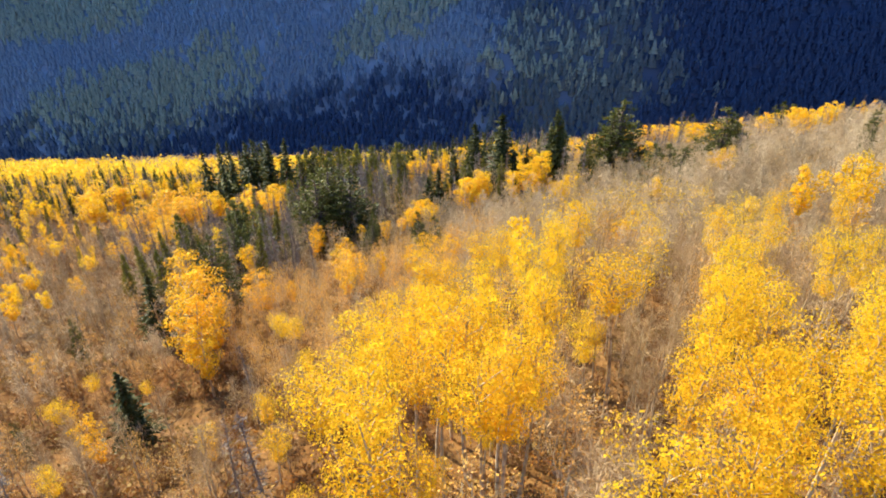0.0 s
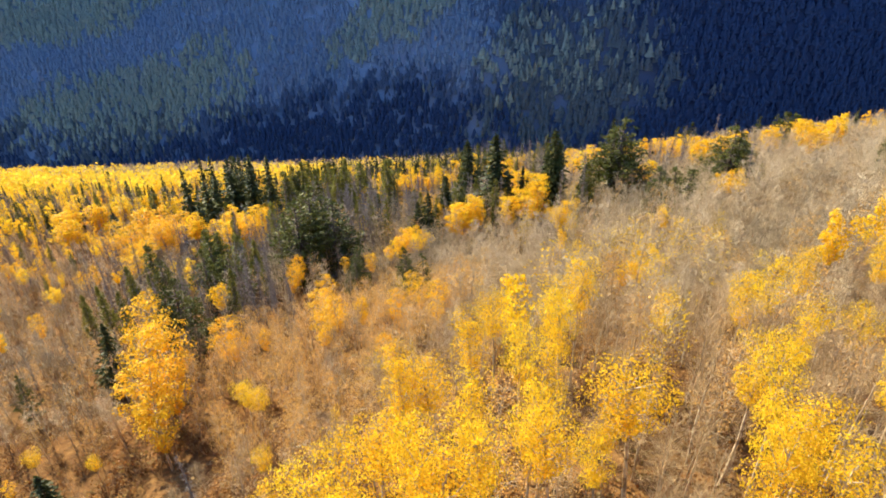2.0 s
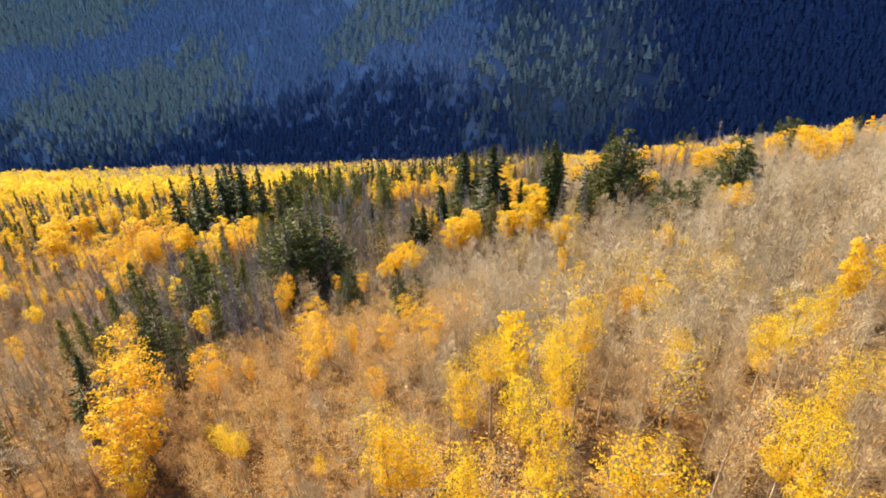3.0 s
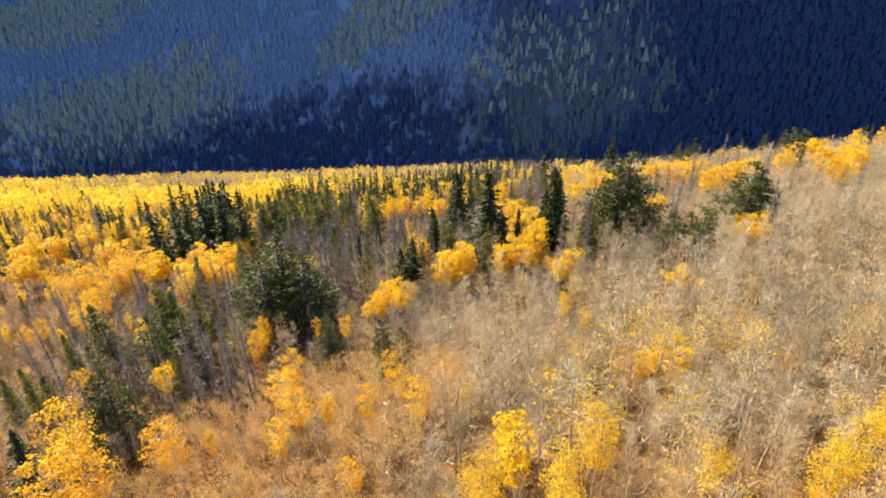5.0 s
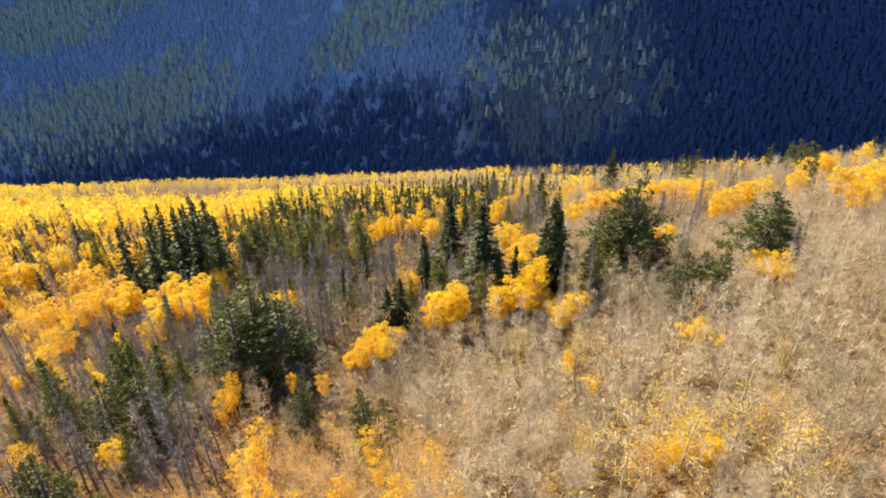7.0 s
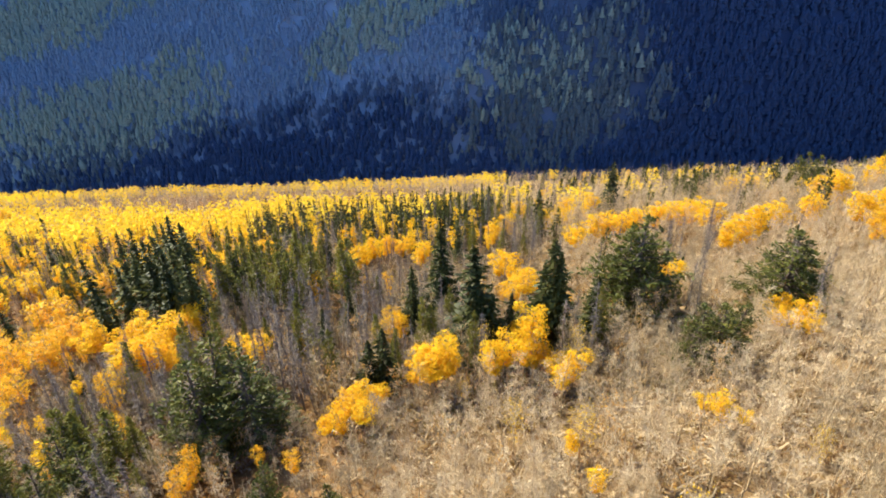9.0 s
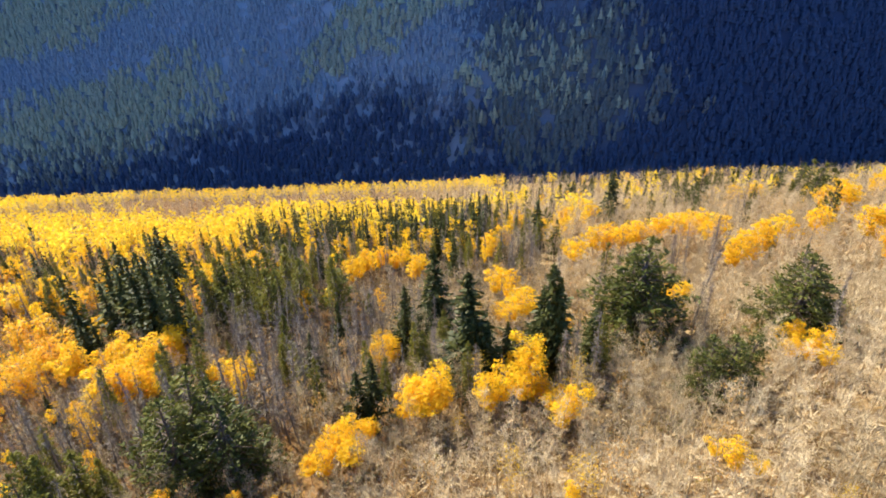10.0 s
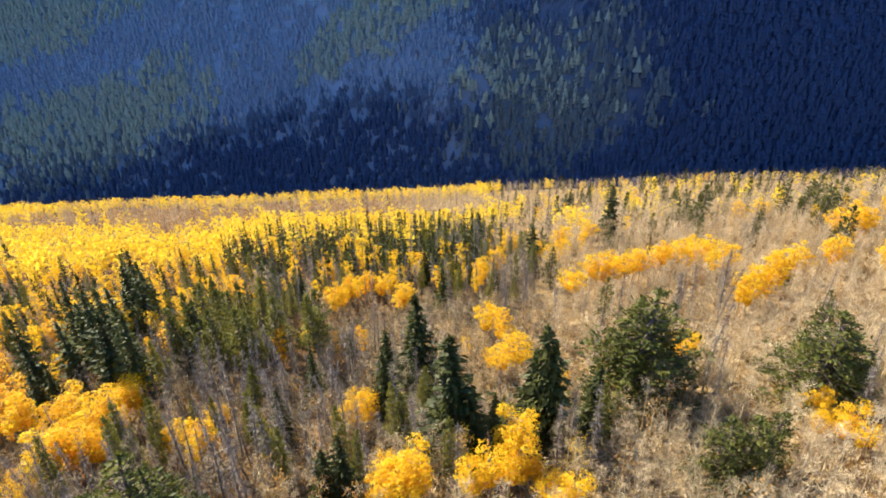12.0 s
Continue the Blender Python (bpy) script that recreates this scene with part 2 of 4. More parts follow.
class Soup:
    def __init__(self):
        self.co, self.faces, self.count, self.kept = [], [], 0, None

    def add(self, co, faces):
        self.co.append(np.asarray(co, float))
        self.faces += [tuple(i + self.count for i in f) for f in faces]
        self.count += len(co)

    def tube(self, points, radii, sides=5):
        pts = np.asarray(points, float)
        rings = []
        for i, p in enumerate(pts):
            ahead = pts[min(i + 1, len(pts) - 1)] - pts[max(i - 1, 0)]
            ahead = ahead / (np.linalg.norm(ahead) + 1e-9)
            side = np.cross(ahead, (0.31, 0.9, 0.2))
            side /= np.linalg.norm(side) + 1e-9
            other = np.cross(ahead, side)
            a = np.arange(sides) * 2 * math.pi / sides
            rings.append(p + radii[i] * (np.cos(a)[:, None] * side + np.sin(a)[:, None] * other))
        faces = []
        for r in range(len(pts) - 1):
            for s in range(sides):
                t = (s + 1) % sides
                faces.append((r * sides + s, r * sides + t, (r + 1) * sides + t, (r + 1) * sides + s))
        self.add(np.concatenate(rings), faces)

    def sliver(self, a, b, width):
        a, b = np.asarray(a, float), np.asarray(b, float)
        side = np.cross(b - a, np.random.normal(size=3))
        side *= width / (np.linalg.norm(side) + 1e-9)
        self.add([a - side, a + side, b], [(0, 1, 2)])

    def leaves(self, centres, size, stretch=1.0, facing=None, lean=0.7, outward=None):
        """A small kite-shaped leaf clump at each centre. facing: where the tips point; outward: where the blades turn their faces."""
        n = len(centres)
        if not n:
            return
        u = np.random.normal(size=(n, 3))
        if facing is not None:
            u = u * lean + facing
        if outward is not None:
            face = outward / (np.linalg.norm(outward, axis=1, keepdims=True) + 1e-9) + np.random.normal(size=(n, 3)) * lean
            u = np.cross(face, u)
        u /= np.linalg.norm(u, axis=1, keepdims=True) + 1e-9
        v = np.cross(u, np.random.normal(size=(n, 3)) if outward is None else face)
        v /= np.linalg.norm(v, axis=1, keepdims=True) + 1e-9
        s = size * np.random.uniform(0.6, 1.35, (n, 1))
        tip, wide = u * s * stretch, v * s * 0.62
        bend = np.cross(u, v) * s * 0.22
        quad = np.stack([centres - tip, centres + wide + bend, centres + tip, centres - wide + bend], 1)
        self.add(quad.reshape(-1, 3), [(4 * i, 4 * i + 1, 4 * i + 2, 4 * i + 3) for i in range(n)])

    def packed(self):
        if self.kept is None:
            self.kept = (np.concatenate(self.co), np.array([v for f in self.faces for v in f]), np.array([len(f) for f in self.faces]))
        return self.kept

    def mesh(self, name, mat):
        return quick_mesh(name, *self.packed(), mat)


rnd = np.random.uniform


def ball(n, shell=0.0):
    d = np.random.normal(size=(n, 3))
    d /= np.linalg.norm(d, axis=1, keepdims=True)
    return d * (shell + (1 - shell) * rnd(0, 1, (n, 1)) ** 0.5)


def stem_points(tall, sway, n=6):
    a, b = rnd(-sway, sway, 2), rnd(0, 6.3)
    return [(a[0] * f * f + 0.08 * math.sin(b + 5 * f), a[1] * f * f + 0.08 * math.cos(b + 4 * f), tall * f) for f in np.linspace(0, 1, n)]


# Every tree shape is made 10 m tall at the origin and scaled where it stands.
def aspen_shape(leaves=1000, size=0.17, low=0.42, width=1.75, puffs=20, sides=5, limbs=True):
    wood, crown = Soup(), Soup()
    stem = stem_points(9.2, 0.5, 6 if sides > 3 else 3)
    wood.tube(stem, np.linspace(0.105, 0.025, len(stem)), sides)
    stem = np.array(stem)
    per = leaves // puffs
    for k in range(puffs):
        f = (k + rnd(0, 1)) / puffs
        z = 10 * (low + (0.97 - low) * f)
        belly = math.sin(math.pi * min(1, 0.16 + 0.84 * (1 - f) ** 0.8)) ** 0.75
        turn, out = k * 2.4 + rnd(-0.5, 0.5), width * belly * rnd(0.35, 0.85)
        axis = np.array([np.interp(z, stem[:, 2], stem[:, i]) for i in (0, 1)] + [z])
        c = axis + (out * math.cos(turn), out * math.sin(turn), 0)
        root = axis - (0, 0, 0.5 + 0.5 * out)
        if limbs:
            wood.tube([root, c], [0.04, 0.012], 3)
        r = rnd(0.5, 0.85) * (0.55 + 0.5 * belly)
        d = ball(per, 0.45)
        crown.leaves(c + d * (r, r, r * 0.8), size, 1.0, None, 0.42, d + (c - axis) * 0.35 + (0, 0, 0.25))
    return wood, crown


def bare_shape(twigs=560, low=0.35, leaves=0, limbs=15, spread=1.5, sides=5, thick=0.024):
    """A pale stem, rising limbs, and round sprays of fine twigs about their outer halves."""
    wood, twig, leafs = Soup(), Soup(), Soup()
    stem = stem_points(9.6, 0.6, 6 if sides > 3 else 3)
    wood.tube(stem, np.linspace(0.11, 0.02, len(stem)), sides)
    stem = np.array(stem)
    ends = []
    per = max(3, twigs // limbs)
    for k in range(limbs):
        f = (k + rnd(0, 1)) / limbs
        z = 10 * (low + (0.9 - low) * f)
        root = np.array([np.interp(z, stem[:, 2], stem[:, i]) for i in (0, 1)] + [z])
        turn = k * 2.4 + rnd(-0.6, 0.6)
        out = spread * (1.08 - 0.7 * f) * rnd(0.45, 1.05)
        tip = root + (out * math.cos(turn), out * math.sin(turn), out * rnd(0.35, 0.9) + 0.35)
        twig.tube([root, tip], [0.035, 0.012], 3)
        heart = root + (tip - root) * 0.62
        away = ball(per, 0.1) * (0.62, 0.62, 0.5) * (0.75 + 0.4 * spread / 2)
        start = heart + (tip - root) * rnd(-0.35, 0.4, (per, 1)) + away * 0.55
        rise = away * 1.1 + np.random.normal(size=(per, 3)) * 0.34 + (0.12 * math.cos(turn), 0.12 * math.sin(turn), 0.34)
        rise *= (rnd(0.4, 0.95, per) / (np.linalg.norm(rise, axis=1) + 1e-9))[:, None]
        for p, d in zip(start, rise):
            twig.sliver(p, p + d, thick)
        ends.append(start + rise)
    if leaves:
        ends = np.concatenate(ends)
        pick = ends[np.random.randint(0, len(ends), leaves)]
        leafs.leaves(pick + np.random.normal(size=(leaves, 3)) * 0.14, 0.11 if sides == 3 else 0.074)
    return wood, twig, leafs


def spruce_shape(levels=24, width=1.9, low=0.1, sprigs=5, sides=6, big=1.0):
    wood, crown = Soup(), Soup()
    wood.tube([(0, 0, 0), (0.05, 0, 4), (0, 0.05, 9.8)], [0.17, 0.11, 0.015], sides)
    for k in range(levels):
        f = k / (levels - 1)
        z = 10 * (low + (0.97 - low) * f)
        reach = width * (1 - f) ** 0.8 * rnd(0.55, 1.2) + 0.12
        count = 4 + int(5 * (1 - f))
        for j in range(count):
            turn = 6.283 * (j + rnd(0, 0.8)) / count + k
            d = np.array([math.cos(turn), math.sin(turn), 0])
            long = reach * rnd(0.5, 1.25)
            side = np.array([-d[1], d[0], 0])
            n = max(1 if big > 1 else 2, int(round(sprigs * (0.4 + 0.6 * (1 - f)))))
            s = (np.arange(n) + rnd(0.2, 0.9, n)) / n
            c = np.array([0, 0, z]) + s[:, None] * d * long
            c[:, 2] += -0.32 * long * s ** 1.2 + 0.16 * long * s ** 3 + rnd(-0.06, 0.06, n)
            c += side * (rnd(-0.22, 0.22, n) * (1.1 - 0.5 * s) * long)[:, None]
            crown.leaves(c, (0.19 + 0.08 * (1 - f)) * big, 1.5, d + side * rnd(-0.7, 0.7) + (0, 0, -0.25), 0.35)
    crown.leaves(np.array([(0, 0, 9.75), (0.02, 0, 9.95), (0, 0.03, 9.55), (0, 0, 9.35)]), 0.18, 1.7, np.array([0, 0, 1.0]), 0.25)
    return wood, crown


def pine_shape(levels=17, width=2.4, low=0.08, per=12, size=0.085, arms=5, ragged=0.35, rise=0.12):
    """Whorls of limbs, each with flat sprays of needles on its outer part and gaps between the whorls."""
    wood, crown = Soup(), Soup()
    stem = stem_points(9.6, 0.3)
    wood.tube(stem, np.linspace(0.17, 0.02, len(stem)), 6)
    stem = np.array(stem)
    for k in range(levels):
        f = (k + rnd(-0.25, 0.25)) / (levels - 1)
        f = min(max(f, 0), 1)
        z = 10 * (low + (0.97 - low) * f)
        axis = np.array([np.interp(z, stem[:, 2], stem[:, i]) for i in (0, 1)] + [z])
        reach = width * ((1 - f) ** 0.75 * (0.72 + 0.28 * min(1, f * 5)) + 0.05)
        for j in range(arms if f < 0.8 else 3):
            turn = 6.283 * (j + rnd(0, 0.7)) / arms + k * 1.3
            d = np.array([math.cos(turn), math.sin(turn), 0])
            side = np.array([-d[1], d[0], 0])
            long = reach * rnd(1 - 1.4 * ragged, 1 + 0.6 * ragged)
            tip = axis + d * long + (0, 0, rise * long - 0.05)
            wood.tube([axis, tip], [0.045, 0.012], 3)
            clumps = max(1, int(round(1.9 * long)))
            for c in range(clumps):
                g = 1 - 0.62 * (c + rnd(0, 0.7)) / max(clumps, 2)
                p = axis + (tip - axis) * g + side * rnd(-0.32, 0.32) * long * (1.15 - g)
                spread = rnd(0.22, 0.36) + 0.05 * long
                b = ball(per, 0.1) * (spread, spread, 0.13 + 0.05 * long)
                crown.leaves(p + b + (0, 0, 0.05), size, 1.7, d * 0.7 + (0, 0, 0.8), 0.7)
    crown.leaves(np.array([(stem[-1, 0], stem[-1, 1], v) for v in np.linspace(9.2, 9.95, 6)]), size * 1.6, 1.8, np.array([0, 0, 1.0]), 0.3)
    return wood, crown


def snag_shape(branches=70, fine=2, thick=1.0):
    wood, twig = Soup(), Soup()
    stem = stem_points(10, 0.5)
    wood.tube(stem, np.linspace(0.13, 0.015, len(stem)), 5)
    stem = np.array(stem)
    for k in range(branches):
        z = rnd(1.6, 9.7)
        root = np.array([np.interp(z, stem[:, 2], stem[:, i]) for i in (0, 1)] + [z])
        turn, out = rnd(0, 6.283), (0.25 + 1.15 * (1 - z / 10)) * rnd(0.4, 1.1)
        d = np.array([math.cos(turn), math.sin(turn), rnd(-0.5, 0.15)])
        tip = root + d * out
        twig.sliver(root, tip, 0.03 * thick)
        for _ in range(fine):
            a = root + (tip - root) * rnd(0.3, 0.9)
            twig.sliver(a, a + np.array([rnd(-1, 1), rnd(-1, 1), rnd(-0.9, 0.2)]) * 0.4, 0.02 * thick)
    return wood, twig


def shrub_shape(stems=30, leaves=90):
    """1 m tall and as wide."""
    twig, crown = Soup(), Soup()
    tips = []
    for _ in range(stems):
        a, out = rnd(0, 6.283), rnd(0.1, 0.6)
        root = np.array([rnd(-0.15, 0.15), rnd(-0.15, 0.15), -0.05])
        tip = np.array([out * math.cos(a), out * math.sin(a), rnd(0.55, 1.0)])
        twig.sliver(root, tip, 0.018)
        for _ in range(3):
            p = root + (tip - root) * rnd(0.4, 0.9)
            q = p + np.array([rnd(-1, 1), rnd(-1, 1), rnd(0.2, 1)]) * 0.25
            twig.sliver(p, q, 0.013)
            tips.append(q)
    if leaves:
        tips = np.array(tips)[np.random.randint(0, len(tips), leaves)]
        crown.leaves(tips + np.random.normal(size=(leaves, 3)) * 0.06, 0.06)
    return twig, crown


# ---- the kinds of tree: shapes shared by all trees of a kind ----
def part(name, me, parent):
    ob = new(name, me)
    ob.parent = parent
    return ob


class Kind:
    def __init__(self, name, category, label, group, makers, parts, mid_makers, far_makers, close_makers=(), close_mats=None, off_makers=()):
        self.name, self.category, self.label, self.group, self.parts = name, category, label, group, parts
        self.shapes, self.tiers = [m() for m in makers], ([m() for m in mid_makers], [m() for m in far_makers])
        self.meshes = [[s.mesh(name + "_" + p, mat) if s.count else None for s, (p, mat) in zip(shape, parts)] for shape in self.shapes]
        self.close = [[s.mesh(name + "_" + p, mat) if s.count else None for s, (p, mat) in zip(shape, close_mats or parts)] for shape in (m() for m in close_makers)]
        self.off = [[s.mesh(name + "_" + p, mat) if s.count else None for s, (p, mat) in zip(shape, parts)] for shape in (m() for m in off_makers)]
        self.rest = []

    def put(self, x, y, tall, label="", wide=None, lean=0.0):
        """One tree that stands for itself."""
        pool = self.close if self.close and y < 46 else self.off if self.off and y > 125 else self.meshes
        chosen = pool[np.random.randint(len(pool))]
        ob = tagged(new(self.name), label or self.label, self.category, self.group)
        ob.empty_display_size = 0.3
        s = tall / 10
        w = s * (wide or 1.0) * rnd(0.88, 1.15)
        ob.matrix_basis = Matrix.LocRotScale((x, y, height(x, y) - 0.05), Euler((rnd(-0.045, 0.045) + lean, rnd(-0.045, 0.045) + lean, rnd(0, 6.283))), (w, w, s))
        for me, (p, _) in zip(chosen, self.parts):
            if me:
                part(p, me, ob)
        return ob

    def joined(self, label):
        """All the trees past the ones that stand for themselves, one mesh for each material."""
        for i, (p, mat) in enumerate(self.parts):
            placed = []
            for x, y, tall, far in self.rest:
                pool = self.tiers[far]
                soup = pool[int(x * 7 + y * 13) % len(pool)][i]
                if not soup.count:
                    continue
                a, s = rnd(0, 6.283), tall / 10
                w = s * rnd(0.88, 1.2)
                turn = np.array([[math.cos(a) * w, -math.sin(a) * w, 0], [math.sin(a) * w, math.cos(a) * w, 0], [rnd(-0.05, 0.05) * s, rnd(-0.05, 0.05) * s, s]])
                placed.append((soup.packed(), turn, (x, y, height(x, y) - 0.05)))
            if placed:
                tagged(new(self.name + "_wood_" + p, scatter_mesh(self.name + "_wood", placed, mat)), label + ", " + p, "woodland", kind="stuff")


LEAFY = (("trunk", PALE_BARK), ("crown", YELLOW_LEAF))
BARE = (("trunk", PALE_BARK), ("crown", PALE_TWIG), ("foliage", TAN_LEAF))
yellow = Kind("aspen_tree", "tree", "bright yellow autumn aspen with a pale slender trunk", "yellow aspens on the slope",
              [lambda w=w, l=l, n=n: aspen_shape(1300, 0.122, l, w, n) for w, l, n in ((1.45, 0.46, 22), (1.2, 0.4, 24), (1.65, 0.55, 20), (1.3, 0.36, 24), (1.5, 0.6, 16))],
              LEAFY, [lambda: aspen_shape(320, 0.24, 0.38, 1.9, 16, 3, False) for _ in range(4)], [lambda: aspen_shape(100, 0.54, 0.22, 2.8, 12, 3, False) for _ in range(4)],
              [lambda w=w, l=l, n=n: aspen_shape(3000, 0.046, l, w, n) for w, l, n in ((1.1, 0.66, 15), (0.95, 0.62, 13), (1.25, 0.7, 16), (1.0, 0.58, 14))],
              (("trunk", PALE_BARK), ("crown", GOLD_LEAF)),
              off_makers=[lambda w=w, l=l: aspen_shape(640, 0.17, l, w, 18, 4) for w, l in ((1.5, 0.42), (1.3, 0.36), (1.65, 0.5))])
orange = Kind("orange_aspen", "tree", "orange-gold autumn aspen with a broad crown", "orange aspens on the slope",
              [lambda: aspen_shape(1500, 0.105, 0.3, 1.7, 26), lambda: aspen_shape(1400, 0.105, 0.4, 1.6, 22)],
              (("trunk", PALE_BARK), ("crown", ORANGE_LEAF)), [lambda: aspen_shape(320, 0.22, 0.3, 1.6, 14, 3, False)], [lambda: aspen_shape(70, 0.46, 0.3, 1.7, 10, 3, False)],
              off_makers=[lambda: aspen_shape(600, 0.17, 0.25, 1.65, 18, 4) for _ in range(2)])
lemon = Kind("valley_aspen", "tree", "pale yellow aspen", "valley aspens", [], (("trunk", PALE_BARK), ("crown", LEMON_LEAF)), [lambda: aspen_shape(110, 0.5, 0.2, 2.9, 13, 3, False) for _ in range(4)],
             [lambda: aspen_shape(110, 0.5, 0.2, 2.9, 13, 3, False) for _ in range(5)])
thin = Kind("thinning_aspen", "tree", "half-bare aspen with thin yellow leaves on pale twigs", "thinning aspens on the slope",
            [lambda w=w, l=l: bare_shape(480, l, 460, 14, w, 5, 0.012) for w, l in ((1.8, 0.34), (1.6, 0.4), (2.0, 0.3))],
            (("trunk", PALE_BARK), ("crown", PALE_TWIG), ("foliage", YELLOW_LEAF)), [lambda: bare_shape(280, 0.3, 140, 9, 1.9, 3, 0.028)], [lambda: bare_shape(96, 0.3, 90, 5, 1.9, 3, 0.05)])
bare = Kind("bare_aspen", "tree", "leafless aspen with pale trunk and fine grey-tan twigs", "bare aspens on the slope",
            [lambda w=w, l=l: bare_shape(900, l, 0, 16, w, 5, 0.0125) for w, l in ((1.9, 0.34), (1.6, 0.4), (2.2, 0.3), (1.8, 0.36))],
            BARE, [lambda: bare_shape(340, 0.32, 0, 10, 1.9, 3, 0.017) for _ in range(5)], [lambda: bare_shape(110, 0.25, 0, 6, 2.4, 3, 0.045) for _ in range(3)],
            [lambda w=w, l=l: bare_shape(900, l, 0, 18, w, 6, 0.008) for w, l in ((1.5, 0.4), (1.3, 0.45), (1.7, 0.35))],
            (("trunk", PALE_BARK), ("crown", WARM_TWIG), ("foliage", TAN_LEAF)))
grey = Kind("grey_aspen", "tree", "leafless aspen with grey trunk and dense grey-brown twigs", "bare aspens on the slope",
            [lambda w=w, l=l: bare_shape(700, l, 0, 16, w, 5, 0.0135) for w, l in ((2.1, 0.25), (1.9, 0.3))],
            (("trunk", PALE_BARK), ("crown", GREY_TWIG)), [lambda: bare_shape(360, 0.25, 0, 10, 2.2, 3, 0.018) for _ in range(3)], [lambda: bare_shape(110, 0.25, 0, 6, 2.4, 3, 0.045)])
dry = Kind("dry_leaved_aspen", "tree", "small aspen with sparse dry tan and orange leaves", "dry-leaved aspens on the slope",
           [lambda w=w: bare_shape(300, 0.15, 1100, 14, w, 5, 0.013) for w in (2.6, 2.2, 3.0)],
           BARE, [lambda: bare_shape(130, 0.18, 200, 8, 2.5, 3, 0.036) for _ in range(2)], [lambda: bare_shape(60, 0.25, 60, 5, 2.0, 3, 0.06)])
spruce = Kind("spruce_tree", "tree", "dark green spruce with drooping boughs", "conifers on the slope",
              [lambda w=w, l=l: spruce_shape(36, w, l, 11, 6, 0.64) for w, l in ((1.9, 0.1), (1.65, 0.14), (1.75, 0.2), (1.5, 0.08))],
              (("trunk", DARK_BARK), ("crown", SPRUCE_NEEDLE)), [lambda: spruce_shape(20, 1.6, 0.1, 3, 3, 1.0) for _ in range(3)], [lambda: spruce_shape(13, 1.2, 0.12, 2, 3, 1.15) for _ in range(4)],
              off_makers=[lambda w=w: spruce_shape(26, w, 0.12, 5, 4, 0.9) for w in (1.7, 1.4, 1.55)])
pine = Kind("pine_tree", "tree", "olive-green bushy pine with a broad crown", "conifers on the slope",
            [lambda w=w, l=l, r=r: pine_shape(18, w, l, 13, 0.085, 6, r) for w, l, r in ((2.3, 0.06, 0.35), (2.0, 0.1, 0.45), (2.5, 0.05, 0.3))],
            (("trunk", DARK_BARK), ("crown", PINE_NEEDLE)), [lambda: pine_shape(12, 1.9, 0.1, 6, 0.17, 4) for _ in range(2)], [lambda: pine_shape(9, 1.7, 0.12, 3, 0.28, 3) for _ in range(2)],
            off_makers=[lambda w=w: pine_shape(14, w, 0.12, 7, 0.13, 5) for w in (1.9, 2.2)])
lodgepole = Kind("slender_pine", "tree", "slender tall pine with a thin olive-green crown", "conifers on the slope",
                 [lambda w=w, l=l: pine_shape(22, w, l, 13, 0.088, 5, 0.5, 0.3) for w, l in ((1.05, 0.26), (1.2, 0.2), (0.95, 0.34))],
                 (("trunk", GREY_WOOD), ("crown", OLIVE_PINE_NEEDLE)), [lambda: pine_shape(14, 1.15, 0.28, 6, 0.15, 4, 0.5) for _ in range(2)], [lambda: pine_shape(10, 1.2, 0.3, 3, 0.26, 3, 0.5)])
snag = Kind("dead_tree", "tree", "dead grey conifer with thin broken branches", "dead trees on the slope",
            [lambda: snag_shape(130, 3) for _ in range(3)], (("trunk", GREY_WOOD), ("crown", GREY_WOOD)), [lambda: snag_shape(80, 3, 1.1) for _ in range(3)], [lambda: snag_shape(26, 1, 2.2) for _ in range(2)])

# ---- trees that stand out: x, y, height ----
SPRUCES = [
    (19.0, 100.4, 16), (17.6, 101.9, 13), (23.9, 101.6, 10), (1.4, 113.0, 11), (-51.6, 147.6, 15), (-51.0, 151.8, 15), (-53.1, 144.5, 14),
    (-49.5, 124.1, 11), (29.3, 168.9, 13), (54.8, 199.3, 16), (65.4, 284.2, 13), (-49.4, 153.6, 14), (-96.3, 184.2, 13), (-63.4, 181.2, 16),
    (-60.6, 178.8, 18.5), (19.0, 100.7, 14), (1.4, 123.0, 11), (-33.7, 57.9, 9), (-22.4, 32.0, 8), (10.8, 99.3, 10), (-71.6, 131.1, 10),
    (-52.8, 138.6, 13), (6.0, 118.5, 17), (9.8, 100.0, 17), (-1.5, 95.2, 11), (-3.4, 95.8, 10), (-51.6, 165.5, 17),
]
PINES = [
    (-10.1, 74.5, 7), (-29.6, 63.6, 10), (-32.8, 141.9, 14),
    (-28.7, 145.1, 13), (-34.4, 137.8, 13), (-27.8, 153.5, 12), (-11.1, 136.2, 14), (121.9, 316.6, 12), (84.3, 209.1, 12), (96.6, 178.7, 12),
    (-30.5, 81.4, 12), (-28.4, 79.6, 11), (-37.8, 80.7, 10), (83.3, 152.9, 11), (-28.1, 63.4, 11), (-29.8, 76.3, 11), (79.5, 209.6, 11),
    (-25.9, 168.3, 12), (-30.0, 137.4, 11), 
]
